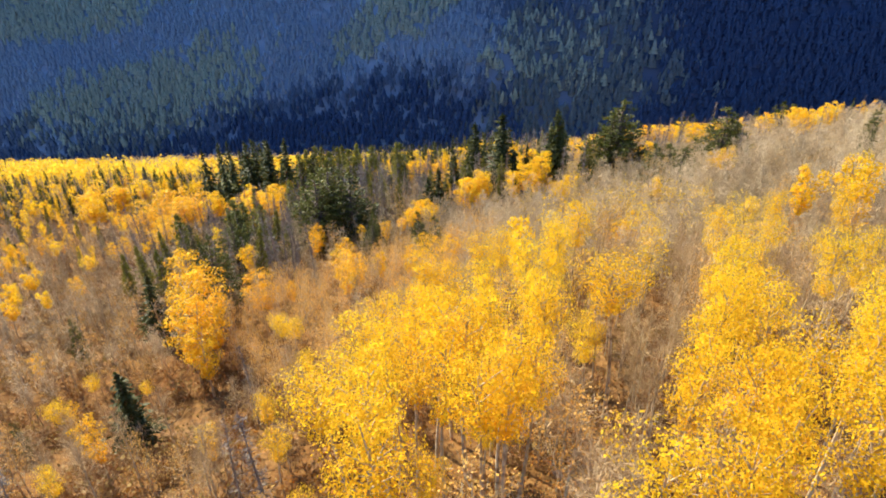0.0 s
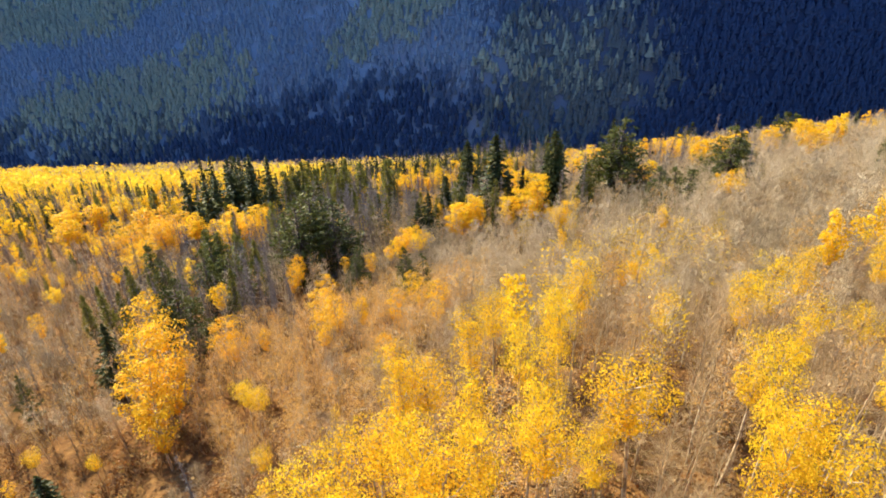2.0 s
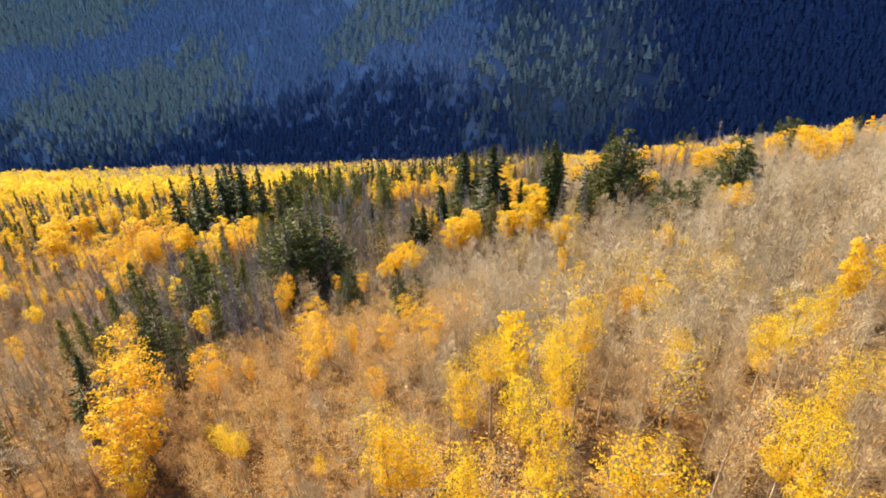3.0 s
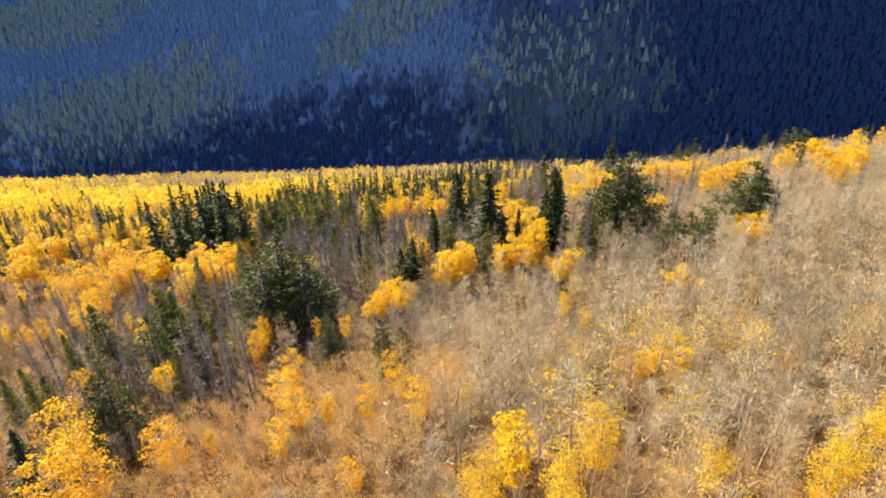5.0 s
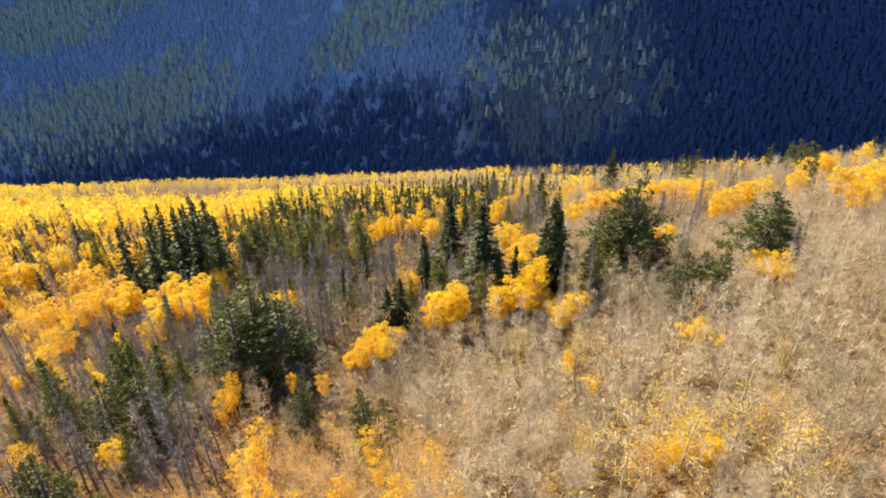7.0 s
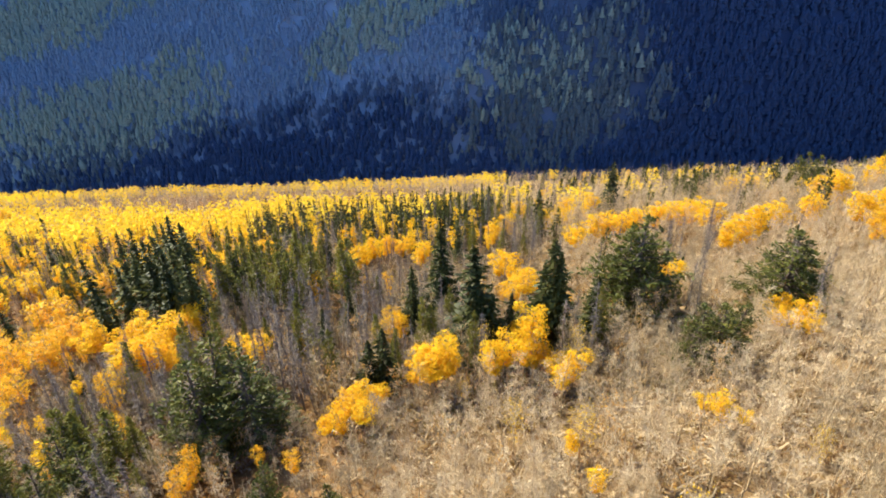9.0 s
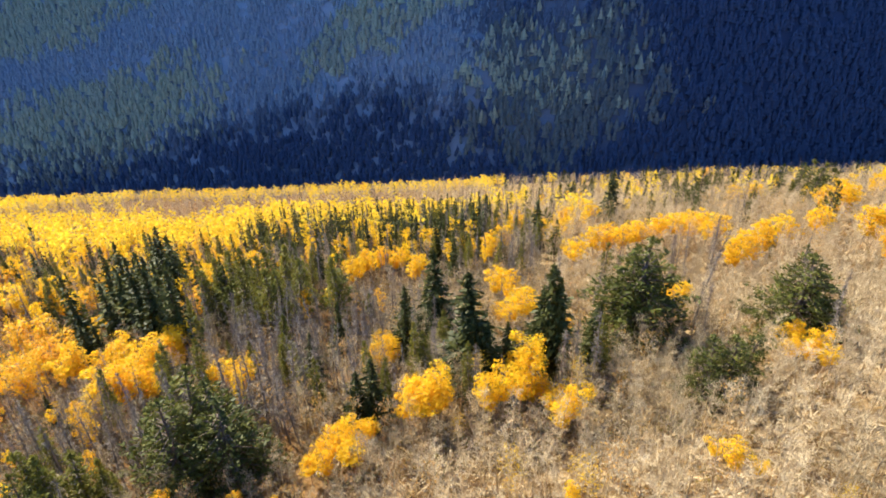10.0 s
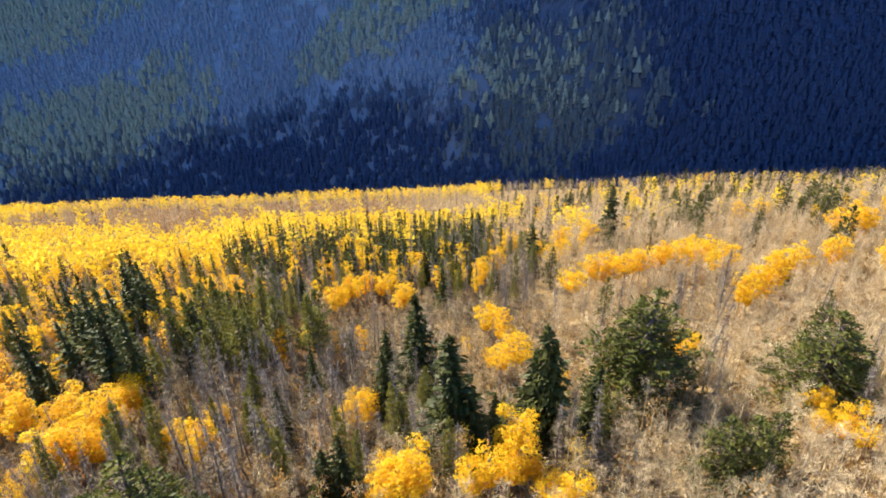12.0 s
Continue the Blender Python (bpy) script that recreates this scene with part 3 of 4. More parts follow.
YELLOWS = [
    (5.7, 93.2, 9), (4.0, 92.3, 8), (18.3, 88.5, 6), (16.8, 92.4, 5),
    (-0.5, 110.9, 7), (-22.7, 108.9, 7), (-19.9, 107.7, 7), (-38.1, 111.8, 9), (-37.6, 107.4, 9), (-33.5, 108.6, 9), (-34.9, 121.6, 9),
    (-34.8, 124.5, 9), (-48.6, 118.3, 9), (36.8, 110.9, 7), (43.5, 92.9, 6), (44.5, 97.4, 5), (-12.2, 161.5, 8), (-9.5, 167.2, 8),
    (-6.2, 170.9, 8), (-1.6, 165.5, 8), (2.0, 157.2, 8), (28.5, 77.4, 5), (20.2, 61.3, 6), 
    (-41.5, 118.6, 9), (-34.2, 117.6, 9), (-37.2, 115.8, 8), (-21.8, 115.2, 6), (-2.6, 90.6, 6), (-3.8, 87.9, 6), (-5.5, 86.1, 5),
]
GROVE_WEST = [
    (-4.3, 17.9, 11), (-2.9, 14.6, 11), (-3.1, 12.6, 11), (-2.7, 17.4, 11), (-3.7, 22, 11), (-2.6, 23.6, 11), (-2.5, 19.9, 11), (-1.9, 25.9, 11),
    (-1.7, 20.1, 11), (-1.2, 30.1, 11), (-0.7, 22.5, 11), (-0.3, 18.7, 11), (0.5, 30.7, 11), (0.1, 25.5, 11), (0.7, 21.6, 11), (2.6, 36.8, 11),
    (1.7, 28, 11), (2.2, 23.5, 11), (2, 18.6, 11), (2.1, 16.1, 11), (1, 16.3, 11), (3, 18.5, 11), (4.2, 41.8, 11), (6.5, 46.4, 11),
    (5, 34.7, 11), (5.6, 30.5, 11), (7.3, 40.2, 11), (10, 47.7, 11), (7.6, 36.3, 11), (9.9, 42.9, 11), (4.2, 26.3, 11), (5.1, 24.3, 11),
]
GROVE_THIN = [
    (15.8, 59.1, 9), (19.2, 63, 9), (19.7, 59.3, 9), (23.1, 60, 9), (24.7, 55.8, 9), (16.4, 76.5, 7), (7.7, 26.8, 8), (8.9, 27, 11.5),
    (17.2, 48.6, 9), (14.3, 38.5, 9),
]
GROVE_EAST = [
    (19.6, 39.5, 11), (22.1, 41.6, 11), (25.8, 44.5, 11), (17.9, 34.1, 11), (15, 29.8, 11), (15.3, 27.8, 11), (31.2, 50.6, 11), (31.9, 48.4, 11),
    (36.9, 53.9, 11), (35.8, 48.8, 11), (32, 45.3, 11), (32.3, 42.3, 11), (19.4, 33.7, 11), (22.4, 28.6, 11), (19.8, 26.9, 11), (18.6, 23.1, 11),
    (12.9, 23.3, 11), (14.1, 23.7, 11), (11.4, 20.7, 11), (11.7, 19.5, 11), (13.1, 20.8, 11), (9.2, 18, 11), (8.1, 16.2, 11), (8.2, 14.6, 11),
]
GROVE_NEAR = [
    (11.3, 15.5, 11.5), (9.7, 13.7, 11.5), (10.1, 12.9, 11.5), (8.8, 13, 11.5), (8.9, 11.8, 11.5), (11.3, 13.8, 11.5), (12.9, 15.2, 11.5), (14.5, 16.8, 11.5),
    (10.2, 10.9, 11.5), (11, 11.4, 11.5), (16.1, 19.1, 11.5), (5.9, 11.3, 11.5), (5, 9.5, 11.5), (5.8, 9.5, 11.5), (9.2, 11.3, 11.5),
]
GOLD_LEFT = [
    (-30.5, 35.4, 6), (-20.7, 21.7, 5), (-10.2, 25, 5), (-8.6, 21.4, 5), (-14.9, 44.4, 7), (-13.2, 42.8, 6.5), (-32.6, 42.9, 5), (-58.6, 87.3, 6),
    (-61.5, 77.1, 7), (-54.7, 62.9, 7), (-60.8, 71.7, 7), (-27.9, 43.2, 4),
]
YELLOWS_LEFT = [
    (-92.5, 150.5, 9), (-88.1, 140.2, 9), (-82.3, 141.1, 9), (-82.6, 130.3, 9), (-103.6, 180.7, 9), (-84.5, 158.1, 9), (-112.2, 189.5, 9), (-106.7, 175.5, 9),
    (-72.3, 185.8, 9), (-65.8, 217.7, 9), (-41.7, 226.5, 9), (-222.3, 332.4, 9), (-177.6, 284.3, 9),
]
SPRUCES_LEFT = [
    (-57.8, 148.9, 18), (-56.4, 151.8, 18), (-46, 137, 18), (-44.8, 139, 18), (-40.9, 133.8, 18), (-51.4, 159, 18), (-47.7, 155.7, 18), (-54.1, 131.4, 18),
    (-56.1, 132.6, 10), (-51.3, 129.8, 10), (-34.2, 123.2, 18), (-38.5, 124.9, 18),
]
SLENDER_PINES = [
    (-33.8, 143, 15), (-32.3, 145.5, 15), (-31.4, 151.4, 15), (-26.1, 141.1, 15), (-25.5, 146.2, 15), (-23.3, 148.3, 15), (-26.4, 134, 15), (-22.3, 132.2, 15),
    (-19.8, 131.1, 15), (-10.6, 133.7, 15), (-33.9, 137.5, 15), (-18.4, 137, 15),
]
RIDGE_PINES = [
    (68.1, 305.3, 11), (85.4, 341.9, 11), (94.6, 359.7, 11), (95.1, 324.2, 14), (130.1, 346.2, 11), (126.3, 323.5, 11), (126, 313.5, 11), (155.4, 356.2, 11),
    (149, 331.2, 11), (167.2, 349.8, 11), (188.4, 372, 11), (106.1, 198.9, 11), (109, 199, 11), (107.9, 193.1, 11), (102.5, 181.3, 11), (102.6, 202.5, 11),
    (77.6, 198.7, 11),
]
SNAGS_MIDDLE = [
    (-26.7, 124.9, 13), (-23.6, 120.8, 13), (-23.4, 124.5, 13), (-19.1, 116.4, 13), (-18.9, 120.1, 13), (-17.6, 123.5, 13), (-12.8, 111.9, 13), (-34.2, 137, 13),
    (-37.9, 137.4, 13), (-18.6, 106.3, 13), (-16, 104.4, 13), (-14.2, 104.2, 13), (-12.3, 103.8, 13), (-10.1, 101.2, 13), (-16.3, 130.9, 13), (-12.6, 122, 13),
    (-6.2, 116.3, 13), (-3.7, 109.8, 13), (-9.3, 103.4, 13), (-14.1, 97.3, 13), (-10.1, 94.7, 13), (-42.5, 137.8, 13),
]
SNAGS_EAST = [
    (45.3, 128.1, 12), (50.6, 129.6, 12), (46.7, 123.2, 12), (42.7, 127.3, 12), (39.7, 110.5, 12), (68.5, 156.4, 12), (25.5, 150.2, 12), (22.7, 139.2, 12),
    (20.3, 140.8, 12), (27.6, 115.3, 12), (14.7, 225.6, 12), (37.6, 301.2, 12), (44, 294.6, 12), (52, 299.3, 12), (53, 279.5, 12), (31.7, 291.9, 12),
]
SNAGS_LEFT = [
    (-56.2, 100.5, 11), (-49.2, 91.4, 11), (-47, 90.4, 11), (-38.3, 81.7, 11), (-33, 80.1, 11), (-32.5, 81.7, 11), (-28, 81.7, 11), (-25.2, 78.4, 11),
    (-22.2, 75.6, 11), (-20.4, 72.3, 11), (-21.2, 70.3, 11), (-24.1, 70.9, 11), (-27.7, 69.4, 11), (-31.8, 73, 11), (-48, 84.3, 11), (-35.8, 74.6, 11),
    (-20.5, 66, 11),
]
PINES_LEFT = [
    (-41, 85.2, 11), (-32.1, 85.1, 13), (-30.6, 84.2, 12), (-29.1, 85.8, 11), (-3.6, 70.9, 8), (-1.5, 69.2, 7), (-10.2, 75.8, 8),
]
ORANGES_BIG = [
    (-28.5, 57.4, 11), (-25, 51.1, 11), (-24.3, 52.8, 10), (-23.8, 46.6, 10), (-22.6, 48.2, 9), (-22.2, 43.7, 8), (-24.3, 46.1, 9),
    (-13.8, 71.8, 6), (-19.4, 80.1, 5),
]
ORANGES_LEFT = [
    (-64, 136.3, 8), (-66.6, 132.6, 8), (-55.1, 127.4, 8), (-58.7, 113.4, 8), (-66, 120.1, 8), (-54.5, 115.3, 8), (-56.3, 124.3, 8), (-38.4, 144.8, 8),
]
ORANGES = [
    (-72.2, 169.3, 8), (-56.0, 121.6, 8), (-52.0, 104.6, 8), (-55.9, 116.8, 8), (-50.3, 97.8, 7), (-68.0, 157.3, 8), (-21.4, 57.5, 7),
    (-13.9, 66.2, 6), (-10.4, 61.2, 6), (-57.4, 204.2, 8), (45.8, 98.6, 4), (-33.0, 173.2, 7),
]
SNAGS = [
    (-19.2, 159.8, 12), (-21.5, 154.8, 11), (-17.4, 131.7, 12), (-2.4, 125.0, 10), (-6.8, 133.8, 10), (-7.4, 121.9, 10), (-22.8, 117.5, 11),
    (-16.3, 114.0, 11), (-12.7, 106.6, 11), (-27.0, 114.6, 12), (42.6, 126.0, 11), (50.3, 129.0, 12), (-14.3, 117.4, 12), (-19.0, 127.1, 12),
    (-11.1, 114.9, 11), (-4.9, 105.3, 10), (-23.8, 72.0, 9), (-30.2, 74.7, 9), (-54.9, 98.8, 10), (-31.5, 71.6, 10), (93.7, 201.1, 11),
    (74.1, 181.6, 11), (120.4, 195.3, 9), (-22.5, 123.6, 11), (-42.4, 140.5, 11),
]

YELLOWS_FAR = [
    (32.6, 145.4, 8), (37.1, 151.0, 8), (40.1, 151.1, 8), (42.0, 147.5, 8), (45.9, 150.4, 8), (49.3, 150.2, 8), (52.1, 149.6, 8),
    (56.0, 150.6, 8), (58.7, 151.2, 8), (57.8, 144.1, 8), (52.7, 126.7, 8), (55.6, 129.8, 8), (59.8, 134.5, 8), (64.0, 138.0, 8),
    (67.4, 140.0, 8), (22.2, 172.1, 8), (28.3, 188.7, 8), (17.9, 165.6, 8), (16.0, 134.7, 8), (17.6, 129.6, 8), (18.3, 117.9, 8),
    (41.3, 191.1, 8), (47.8, 194.4, 8), (88.6, 199.5, 8), (91.3, 195.2, 8), (96.4, 168.2, 8), (89.5, 163.3, 8), (90.5, 156.5, 8),
    (101.8, 306.8, 8),
]

taken = []


def stand(kind, rows, label="", wide=None, mates=0):
    """Trees at their places, each with a few shorter mates close by where they grow in clumps."""
    for x, y, tall in rows:
        kind.put(x, y, tall, label, wide, rnd(-0.1, 0.1) if kind is snag else 0.0)
        taken.append((x, y, 1.5 + 0.4 * mates))
        for k in range(mates):
            a = rnd(0, 6.283)
            kind.put(x + 1.7 * math.cos(a), y + 1.7 * math.sin(a), tall * rnd(0.7, 0.95), label, wide)


stand(spruce, SPRUCES, wide=1.45)
stand(spruce, SPRUCES_LEFT, wide=1.15)
stand(pine, PINES, wide=1.3)
stand(lodgepole, SLENDER_PINES, wide=1.35)
stand(lodgepole, PINES_LEFT[:4], wide=1.5)
stand(pine, PINES_LEFT[4:], wide=1.1)
stand(pine, RIDGE_PINES, wide=1.35)
stand(pine, [(-20.0, 88.4, 14), (-15.6, 87.6, 12.5), (-19.0, 91.0, 15), (-17.2, 91.5, 13.5), (-22.2, 91.5, 12)], "large dark pine with a broad dense crown", wide=1.75)
stand(pine, [(46.4, 100.7, 12), (48.0, 101.8, 10.5)], wide=2.0)
stand(pine, [(30.4, 107.5, 16.5), (30.0, 106.9, 14), (31.0, 108.2, 13)], "tall dark pine with a dense ragged crown", wide=1.75)
stand(pine, [(32.3, 91.0, 9.5), (34.2, 90.6, 9), (36.4, 92.0, 8)], "low dark bushy pine among bare aspens", wide=1.8)
stand(yellow, [(15.6, 76.4, 5), (16.2, 71.0, 4.5)], "small yellow aspen among bare trunks", wide=1.2)
stand(yellow, [(15.1, 93.7, 9.5), (12.2, 91.1, 8.5), (14.0, 92.3, 8.5)], wide=1.45, mates=1)
stand(yellow, YELLOWS, wide=1.7, mates=2)
stand(yellow, [r for r in GROVE_WEST if r[1] < 47.5], wide=1.0)
stand(thin, [r for r in GROVE_WEST if r[1] >= 47.5], wide=1.3)
stand(thin, [r for r in GROVE_THIN if r[1] > 35], wide=1.3)
stand(yellow, [r for r in GROVE_THIN if r[1] < 35], wide=1.2)
stand(yellow, [r for i, r in enumerate(GROVE_EAST) if i % 4 != 3], wide=0.95)
stand(yellow, [r for i, r in enumerate(GROVE_NEAR) if i % 3 != 2], wide=0.85)
stand(yellow, GOLD_LEFT, wide=1.3)
stand(yellow, [(x, y, h + 1) for x, y, h in YELLOWS_LEFT], wide=1.8, mates=2)
stand(yellow, YELLOWS_FAR, wide=1.8, mates=1)
stand(yellow, [(90.1, 157.8, 9), (75.4, 131.3, 9), (79.5, 126.9, 8.5), (83.6, 134.6, 9), (73.1, 139.5, 8.5), (70.0, 119.0, 8)], wide=1.7, mates=2)
stand(orange, ORANGES, wide=1.45, mates=1)
stand(orange, ORANGES_BIG, wide=1.3)
stand(orange, [(x, y, h + 1) for x, y, h in ORANGES_LEFT], wide=1.7, mates=1)
stand(snag, SNAGS_MIDDLE)
stand(snag, SNAGS_EAST)
stand(snag, SNAGS_LEFT)
stand(snag, SNAGS)


# ---- the rest of the wood, by the stretch of slope it grows on ----
def inside(x, y, poly):
    hit = False
    for (ax, ay), (bx, by) in zip(poly, poly[1:] + poly[:1]):
        if (ay > y) != (by > y) and x < ax + (y - ay) * (bx - ax) / (by - ay):
            hit = not hit
    return hit


GROVE_A = [(-4, 11), (-6, 19), (-6, 30), (-3, 40), (5, 56), (20, 64), (26, 59), (10, 40), (5, 18), (3, 11)]
GROVE_B = [(7, 15), (15, 30), (22, 44), (36, 60), (54, 70), (60, 50), (30, 22), (18, 8), (6, 8)]
STAND = [(-45, 197), (-15, 189), (2, 172), (17, 166), (26, 225), (10, 262), (-40, 258), (-60, 235)]
GLADE = [(-26, 36), (-24, 62), (-8, 72), (4, 66), (0, 48), (-5, 36)]
HOLLOW = [(-38, 32), (-36, 46), (-22, 47), (-14, 40), (-16, 30)]


def shaded(x, y):
    return math.hypot((x + 20.5) / 4.5, (y - 38.5) / 6.5) < 1 or math.hypot((x + 29) / 3, (y - 33) / 5) < 1


def wave(x, y, scale, shift=0.0):
    return noise.noise(Vector((x / scale, y / scale, shift)))


def mix_at(x, y):
    """Chances of yellow, orange, bare, dry, spruce, pine, dead, open at a place, and the height of what grows there."""
    w = wave(x, y, 11) + 0.4 * wave(x, y, 5, 4)
    if inside(x, y, HOLLOW):
        return (0.01, 0.02, 0.12, 0.04, 0, 0.02, 0, 0.3), 4.5
    if inside(x, y, GROVE_A):
        return (0.04, 0, 0.42, 0.16, 0, 0, 0, 0.1), 8 if y < 43 else 7
    if inside(x, y, GROVE_B):
        return ((0.03, 0, 0.55, 0.08, 0, 0, 0, 0.12) if w > -0.18 or y > 50 else (0.03, 0, 0.75, 0.05, 0, 0, 0, 0.12)), 8.5
    if inside(x, y, GLADE):
        return (0.015, 0.05, 0.12, 0.7, 0, 0, 0, 0.11), 5.8
    if y < 60:
        if x > -5:
            return (0.06, 0, 0.7, 0.12, 0, 0, 0, 0.12), 8
        return (0.025, 0.02, 0.42, 0.24, 0, 0.015, 0.03, 0.24), 6
    if y < 92:
        if x > -4:
            return (0.012, 0, 0.9, 0.07, 0, 0, 0, 0.02), 7
        if -42 < x < -19 and y > 66:
            return (0.01, 0.01, 0.36, 0.16, 0, 0.07, 0.3, 0.06), 7
        if x < -42:
            return (0.03, 0.02, 0.68, 0.14, 0.005, 0.02, 0.06, 0.05), 5.8
        return (0.015, 0.03, 0.5, 0.26, 0.0, 0.01, 0.06, 0.1), 5.6
    if -20 < x < 9 and 138 < y < 163:
        return (0, 0, 0.95, 0.05, 0, 0, 0, 0), 5
    if y < 150:
        if x > 24:
            return (0.004, 0, 0.84, 0.11, 0, 0.008, 0.028, 0.02), 7
        if 9 < x and y > 99:
            return (0.03, 0.05, 0.45, 0.37, 0, 0.01, 0.05, 0.04), 5.5
        if x < -42:
            return (0.08, 0.07, 0.44, 0.16, 0.015, 0.02, 0.15, 0.05), 5.6
        return (0.02, 0.025, 0.24, 0.12, 0.005, 0.11, 0.45, 0.03), 8
    if inside(x, y, STAND):
        return (0.14, 0, 0.06, 0, 0.48, 0.08, 0.24, 0), 10
    if y < 212 and x < -44:
        return (0.22, 0.06, 0.26, 0, 0.16, 0.05, 0.2, 0), 8.5
    if y < 245:
        if x < -48:
            return ((0.82, 0.05, 0.09, 0, 0.015, 0, 0.025, 0), 9) if w > -0.35 else ((0.2, 0.02, 0.5, 0, 0.07, 0.03, 0.18, 0), 8)
        if x < 30:
            return (0.12, 0.03, 0.34, 0, 0.04, 0.13, 0.34, 0), 8.5
        return ((0.3, 0.06, 0.48, 0, 0.02, 0.04, 0.1, 0), 8) if wave(x, y, 22, 2) > 0.34 else ((0.006, 0, 0.83, 0.1, 0.004, 0.02, 0.04, 0), 7)
    if x > 45 + 45 * wave(x, y, 40, 8):
        return ((0.24, 0.05, 0.55, 0, 0.03, 0.06, 0.07, 0), 8.5) if wave(x, y, 26, 3) > 0.22 else ((0.02, 0, 0.72, 0, 0.05, 0.07, 0.14, 0), 8)
    if x > -230 and 322 + 9 * w < y < 425 + 12 * w - 0.06 * x and x < 40:
        return (0.06, 0, 0.9, 0, 0.005, 0, 0.035, 0), 10.5
    return ((0.9, 0.02, 0.06, 0, 0.01, 0, 0.01, 0), 8.5) if wave(x / 3.0, y, 24, 7) > -0.22 else ((0.12, 0, 0.82, 0, 0.01, 0, 0.05, 0), 8)


KINDS = (yellow, orange, bare, dry, spruce, pine, snag)
grown = {k: [] for k in (*KINDS, thin, lemon, grey, lodgepole)}
shrub_places = []


def grow():
    for y0, y1, cell in ((13, 60, 2.2), (60, 110, 2.15), (110, 190, 2.6), (190, 260, 3.5), (260, 330, 4.8), (330, 490, 5.6)):
        for y in np.arange(y0, y1, cell):
            edge = 12 + 0.8 * y
            for x in np.arange(-edge, edge * 0.98, cell):
                px, py = x + rnd(-0.45, 0.45) * cell, y + rnd(-0.45, 0.45) * cell
                if shaded(px, py) or any((px - a) ** 2 + (py - b) ** 2 < r * r for a, b, r in taken):
                    continue
                odds, tall = mix_at(px, py)
                pick = np.searchsorted(np.cumsum(odds), rnd(0, sum(odds)))
                if pick >= 7:
                    shrub_places.append((px, py))
                    continue
                h = tall * rnd(0.68, 1.15) * (1.25 if pick in (4, 5) else 1.35 if pick == 6 else 1)
                grown[thin if pick == 0 and 44 < py < 100 and px > -6 else lodgepole if pick == 5 and px < 30 and 60 < py < 215 else lemon if pick == 0 and py > 215 else grey if pick == 2 and 52 < py < 215 and wave(px, py, 13, 21) + 0.4 * wave(px, py, 5, 22) > (0.12 if px > 0 else -0.05) else KINDS[pick]].append((px, py, h))


grow()
for kind, cap in ((lemon, 0), (grey, 90), (lodgepole, 150), (yellow, 95), (thin, 120), (orange, 60), (bare, 295), (dry, 180), (spruce, 110), (pine, 70), (snag, 150)):
    rows = sorted(grown[kind], key=lambda r: math.hypot((r[0] - 5) * 0.75, (r[1] - 34) * 0.85))
    for x, y, h in rows[:cap]:
        kind.put(x, y, h)
    kind.rest = [(x, y, h, int(y > 215)) for x, y, h in rows[cap:]]
for kind, words in ((lodgepole, "slender olive pine stand on the slope"), (grey, "grey leafless aspen wood on the slope"), (lemon, "pale yellow aspen wood on the valley side"), (thin, "half-bare yellow aspen wood on the slope"), (yellow, "distant bright yellow aspen wood on the slope"), (orange, "distant orange aspen wood on the slope"),
                    (bare, "pale leafless aspen wood on the slope"), (dry, "dry-leaved aspen scrub on the slope"),
                    (spruce, "dark green spruce stand on the slope"), (pine, "olive pine stand on the slope"), (snag, "grey dead standing timber on the slope")):
    kind.joined(words)


# ---- shrubs and dry grass under the trees ----
def join_scatter(name, soups, rows, mat, label, category):
    placed = []
    for x, y, s, k in rows:
        a, w = rnd(0, 6.283), s * rnd(0.9, 1.5)
        turn = np.array([[math.cos(a) * w, -math.sin(a) * w, 0], [math.sin(a) * w, math.cos(a) * w, 0], [0, 0, s]])
        placed.append((soups[k].packed(), turn, (x, y, height(x, y))))
    return tagged(new(name, scatter_mesh(name, placed, mat)), label, category, kind="stuff")


shrubs = [shrub_shape(11, 22) for _ in range(5)]
rows = [(x, y, rnd(1.2, 2.6), np.random.randint(5)) for x, y in shrub_places]
for _ in range(5600):
    y = 6 + 200 * rnd(0, 1) ** 0.8
    x = rnd(-1, 1) * (12 + 0.76 * y)
    if wave(x, y, 14, 9) > rnd(-0.7, 0.2) and not shaded(x, y):
        rows.append((x, y, rnd(0.8, 2.1) * (1.25 if y > 55 else 1), np.random.randint(5)))
join_scatter("shrub_twigs", [s[0] for s in shrubs], rows, BROWN_TWIG, "tangled brown willow twigs low on the slope", "shrubs")
join_scatter("shrub_leaves", [s[1] for s in shrubs], rows, SHRUB_LEAF, "dry tan and olive willow leaves low on the slope", "shrubs")


rows = [(rnd(-1, 1) * (12 + 0.8 * y), y, rnd(0.8, 2.0), np.random.randint(5)) for y in rnd(6, 50, 1500)]
rows = [r for r in rows if not shaded(r[0], r[1])]
join_scatter("bramble_twigs", [s[0] for s in shrubs], rows, BROWN_TWIG, "brown twigs of low autumn brush under aspens", "brush")
join_scatter("bramble_leaves", [s[1] for s in shrubs], rows, RUST_LEAF, "rust and orange leaves of low autumn brush", "brush")
rows = []
for _ in range(4200):
    x, y = rnd(-75, 28), rnd(84, 192)
    if x > -0.55 * y:
        rows.append((x, y, rnd(1.2, 2.9), np.random.randint(5)))
join_scatter("undergrowth_twigs", [s[0] for s in shrubs], rows, GREY_WOOD, "grey twiggy undergrowth below the conifers", "undergrowth")
join_scatter("undergrowth_leaves", [s[1] for s in shrubs], rows, OLIVE_LEAF, "dull olive and brown undergrowth below the conifers", "undergrowth")


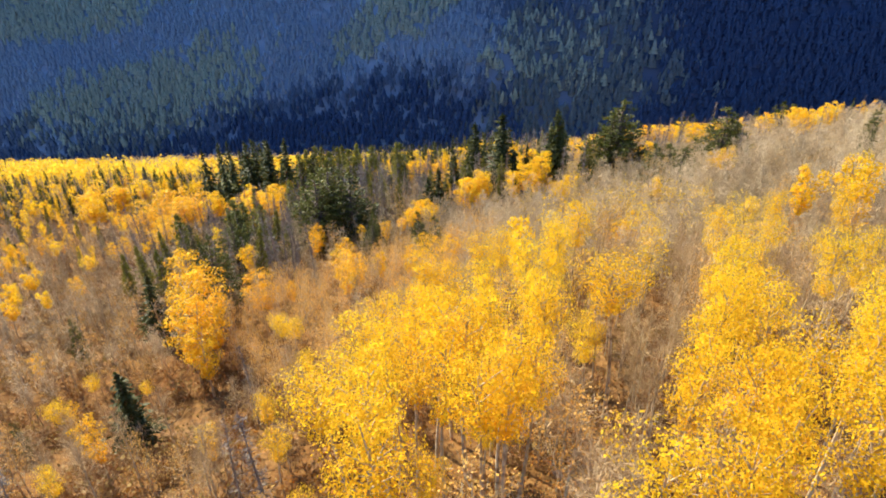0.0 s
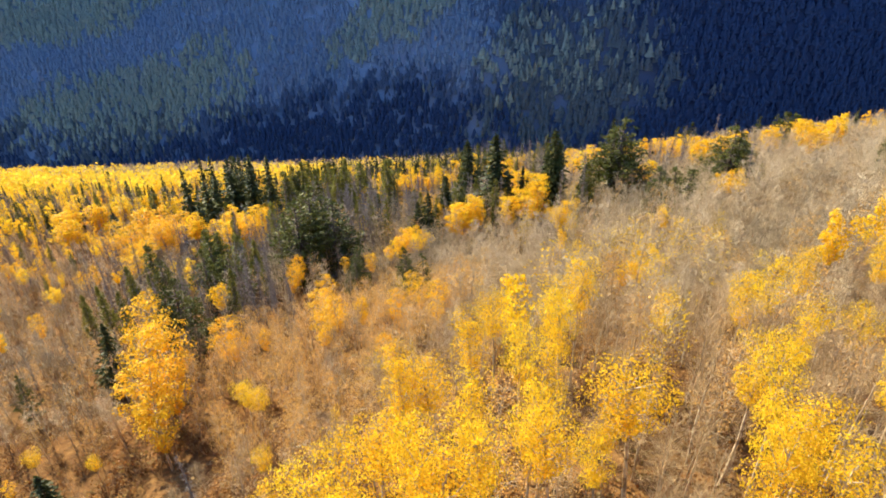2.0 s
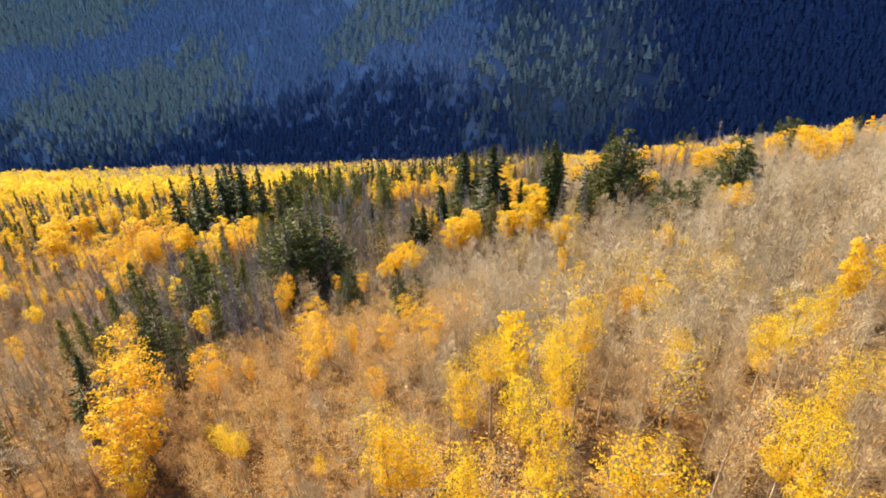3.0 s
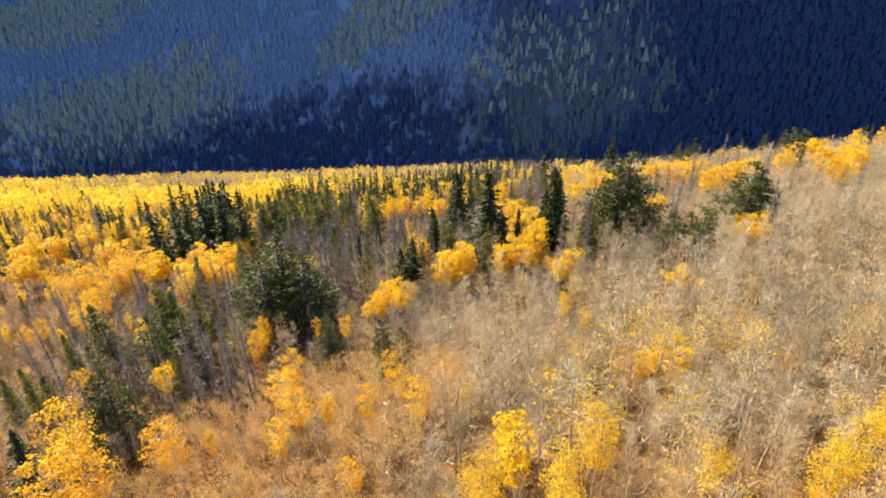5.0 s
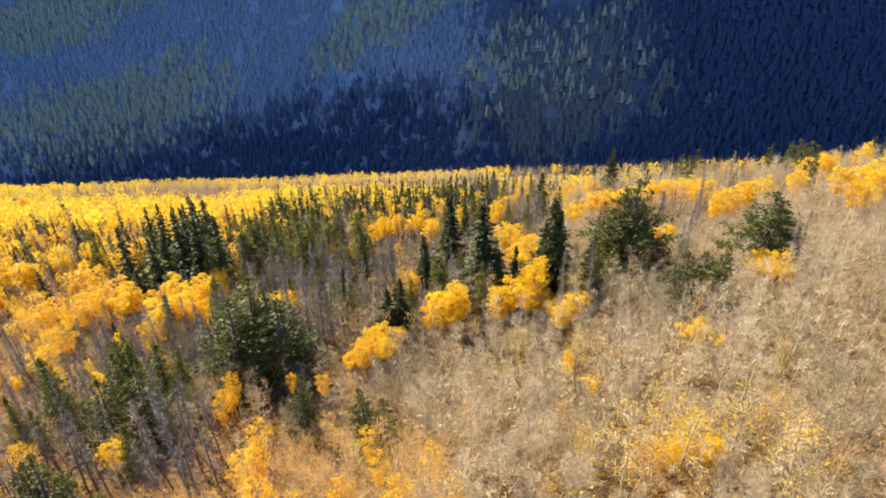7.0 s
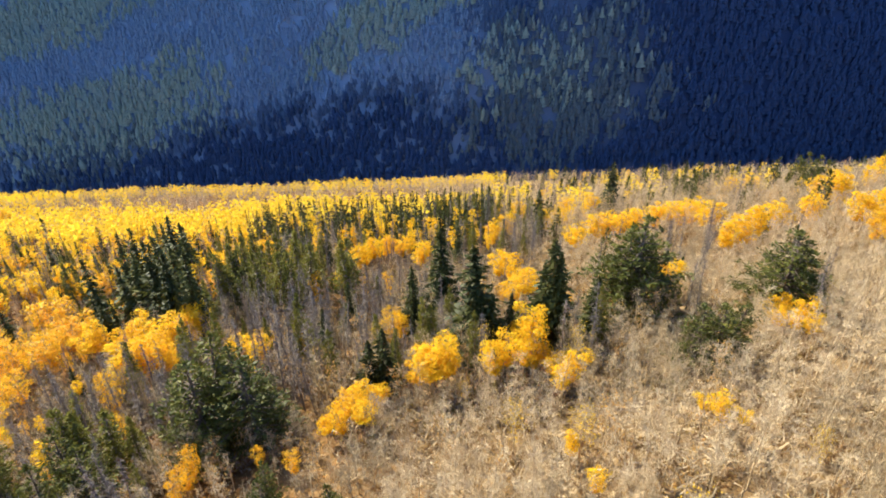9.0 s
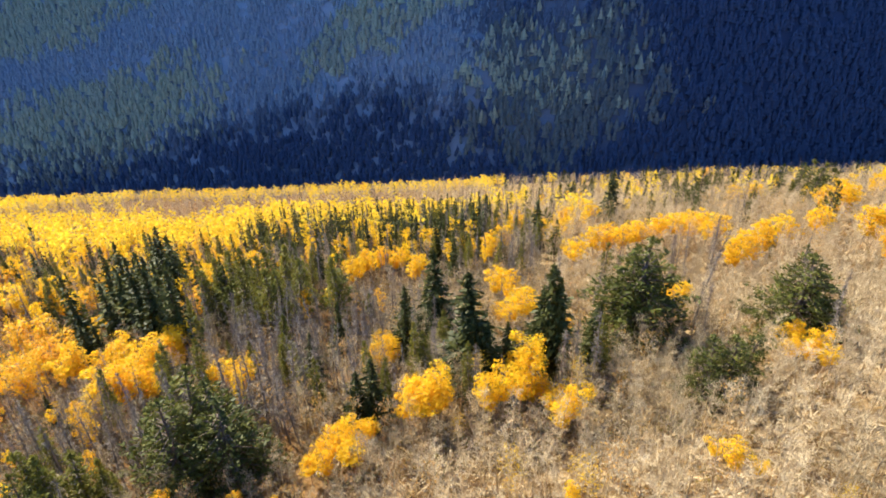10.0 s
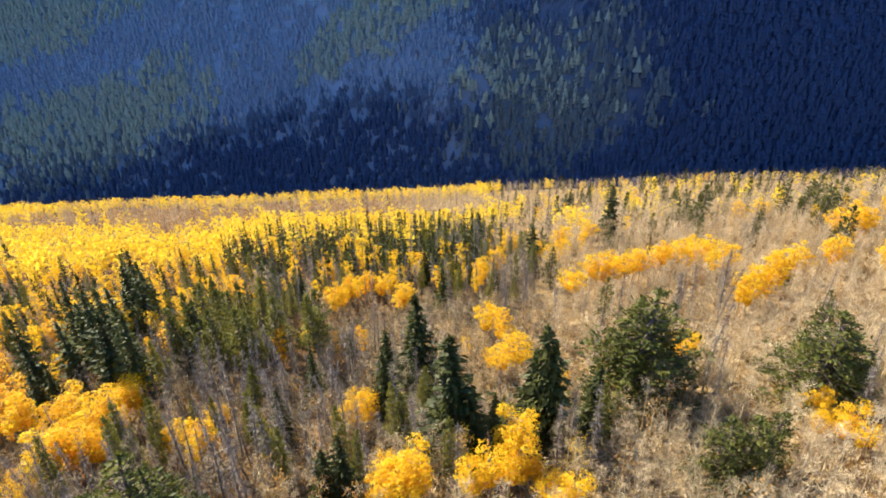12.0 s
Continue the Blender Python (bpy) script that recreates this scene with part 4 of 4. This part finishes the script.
rows = []
for _ in range(2600):
    y = rnd(52, 150)
    x = rnd(-6, 14 + 0.72 * y)
    rows.append((x, y, rnd(1.6, 3.6), np.random.randint(5)))
join_scatter("sapling_twigs", [s[0] for s in shrubs], rows, PALE_TWIG, "pale leafless saplings between the bare aspens", "saplings")


def tuft():
    s = Soup()
    for _ in range(7):
        a, b = rnd(-0.3, 0.3, 2), rnd(-0.5, 0.5, 2)
        s.sliver((a[0], a[1], -0.02), (a[0] + b[0], a[1] + b[1], rnd(0.5, 1.0)), 0.035)
    return s


tufts = [tuft() for _ in range(5)]
rows = []
for _ in range(9000):
    y = 6 + 120 * rnd(0, 1) ** 0.8
    rows.append((rnd(-1, 1) * (16 + 0.8 * y), y, rnd(0.3, 0.75), np.random.randint(5)))
join_scatter("dry_grass", tufts, rows, GRASS, "dry straw-coloured grass and litter", "grass")


# ---- forest on the mountainside opposite ----
def far_conifer():
    s = Soup()
    for z0, z1, r in ((0.0, 0.5, 0.28), (0.26, 0.76, 0.22), (0.54, 1.0, 0.14)):
        n = 6
        a = np.arange(n) * 6.283 / n + rnd(0, 6)
        ring = np.stack([np.cos(a) * r * rnd(0.6, 1.3, n), np.sin(a) * r * rnd(0.6, 1.3, n), z0 + rnd(-0.05, 0.08, n)], -1)
        s.add(np.concatenate([ring, [(rnd(-0.01, 0.01), 0, z1)]]), [(i, (i + 1) % n, n) for i in range(n)])
    return s


firs = [far_conifer() for _ in range(8)]
# Where trees are coloured as if caught by the sun: x, y, half-sizes.
SUN_PATCHES = [(-335, 696, 115, 44), (130, 615, 95, 46), (-470, 825, 120, 34), (-10, 715, 95, 26)]
pale, dusk, olive, dim, dark = [], [], [], [], []
while len(pale) + len(dusk) + len(olive) + len(dim) + len(dark) < 25000:
    x = rnd(-760, 620)
    y = float(np.interp(x, [-400, -140, 280], [708, 658, 548])) + rnd(-120, 230)
    ground_z = height(x, y)
    if abs(x) > 0.78 * y + 20 or ground_z < float(hill(np.array(x), np.array(y))) + 0.5:
        continue
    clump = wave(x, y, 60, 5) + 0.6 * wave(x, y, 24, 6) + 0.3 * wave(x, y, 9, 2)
    # low and east set where the shade-coloured trees stand.
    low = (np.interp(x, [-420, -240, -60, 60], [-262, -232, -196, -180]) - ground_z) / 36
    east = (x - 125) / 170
    # spur: how far inside a patch of painted sunlight.
    spur = max(1.25 - math.hypot((x - a) / w, (y - b) / d) for a, b, w, d in SUN_PATCHES)
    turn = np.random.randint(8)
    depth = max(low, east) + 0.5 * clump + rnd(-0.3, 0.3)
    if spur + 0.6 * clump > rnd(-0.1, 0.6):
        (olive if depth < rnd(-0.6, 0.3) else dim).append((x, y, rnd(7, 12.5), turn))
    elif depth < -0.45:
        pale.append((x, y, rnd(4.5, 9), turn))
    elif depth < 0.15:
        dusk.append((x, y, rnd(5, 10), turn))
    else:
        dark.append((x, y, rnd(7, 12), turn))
join_scatter("mountain_forest", firs, pale, HAZE_NEEDLE, "conifer forest on the shaded mountainside, blue haze painted into its colour", "forest")
join_scatter("dusky_forest", firs, dusk, HALF_SHADE_NEEDLE, "conifer forest on the shaded mountainside, haze and half shade painted in", "forest")
join_scatter("olive_forest", firs, olive, SUNLIT_NEEDLE, "patches of conifer forest on the mountainside, grazing sunlight painted in", "forest")
join_scatter("dim_olive_forest", firs, dim, HALF_LIT_NEEDLE, "conifer forest low on the mountainside, weak sunlight painted in", "forest")
join_scatter("valley_forest", firs, dark, SHADE_NEEDLE, "conifer forest along the valley foot and east side, deep shade painted in", "forest")
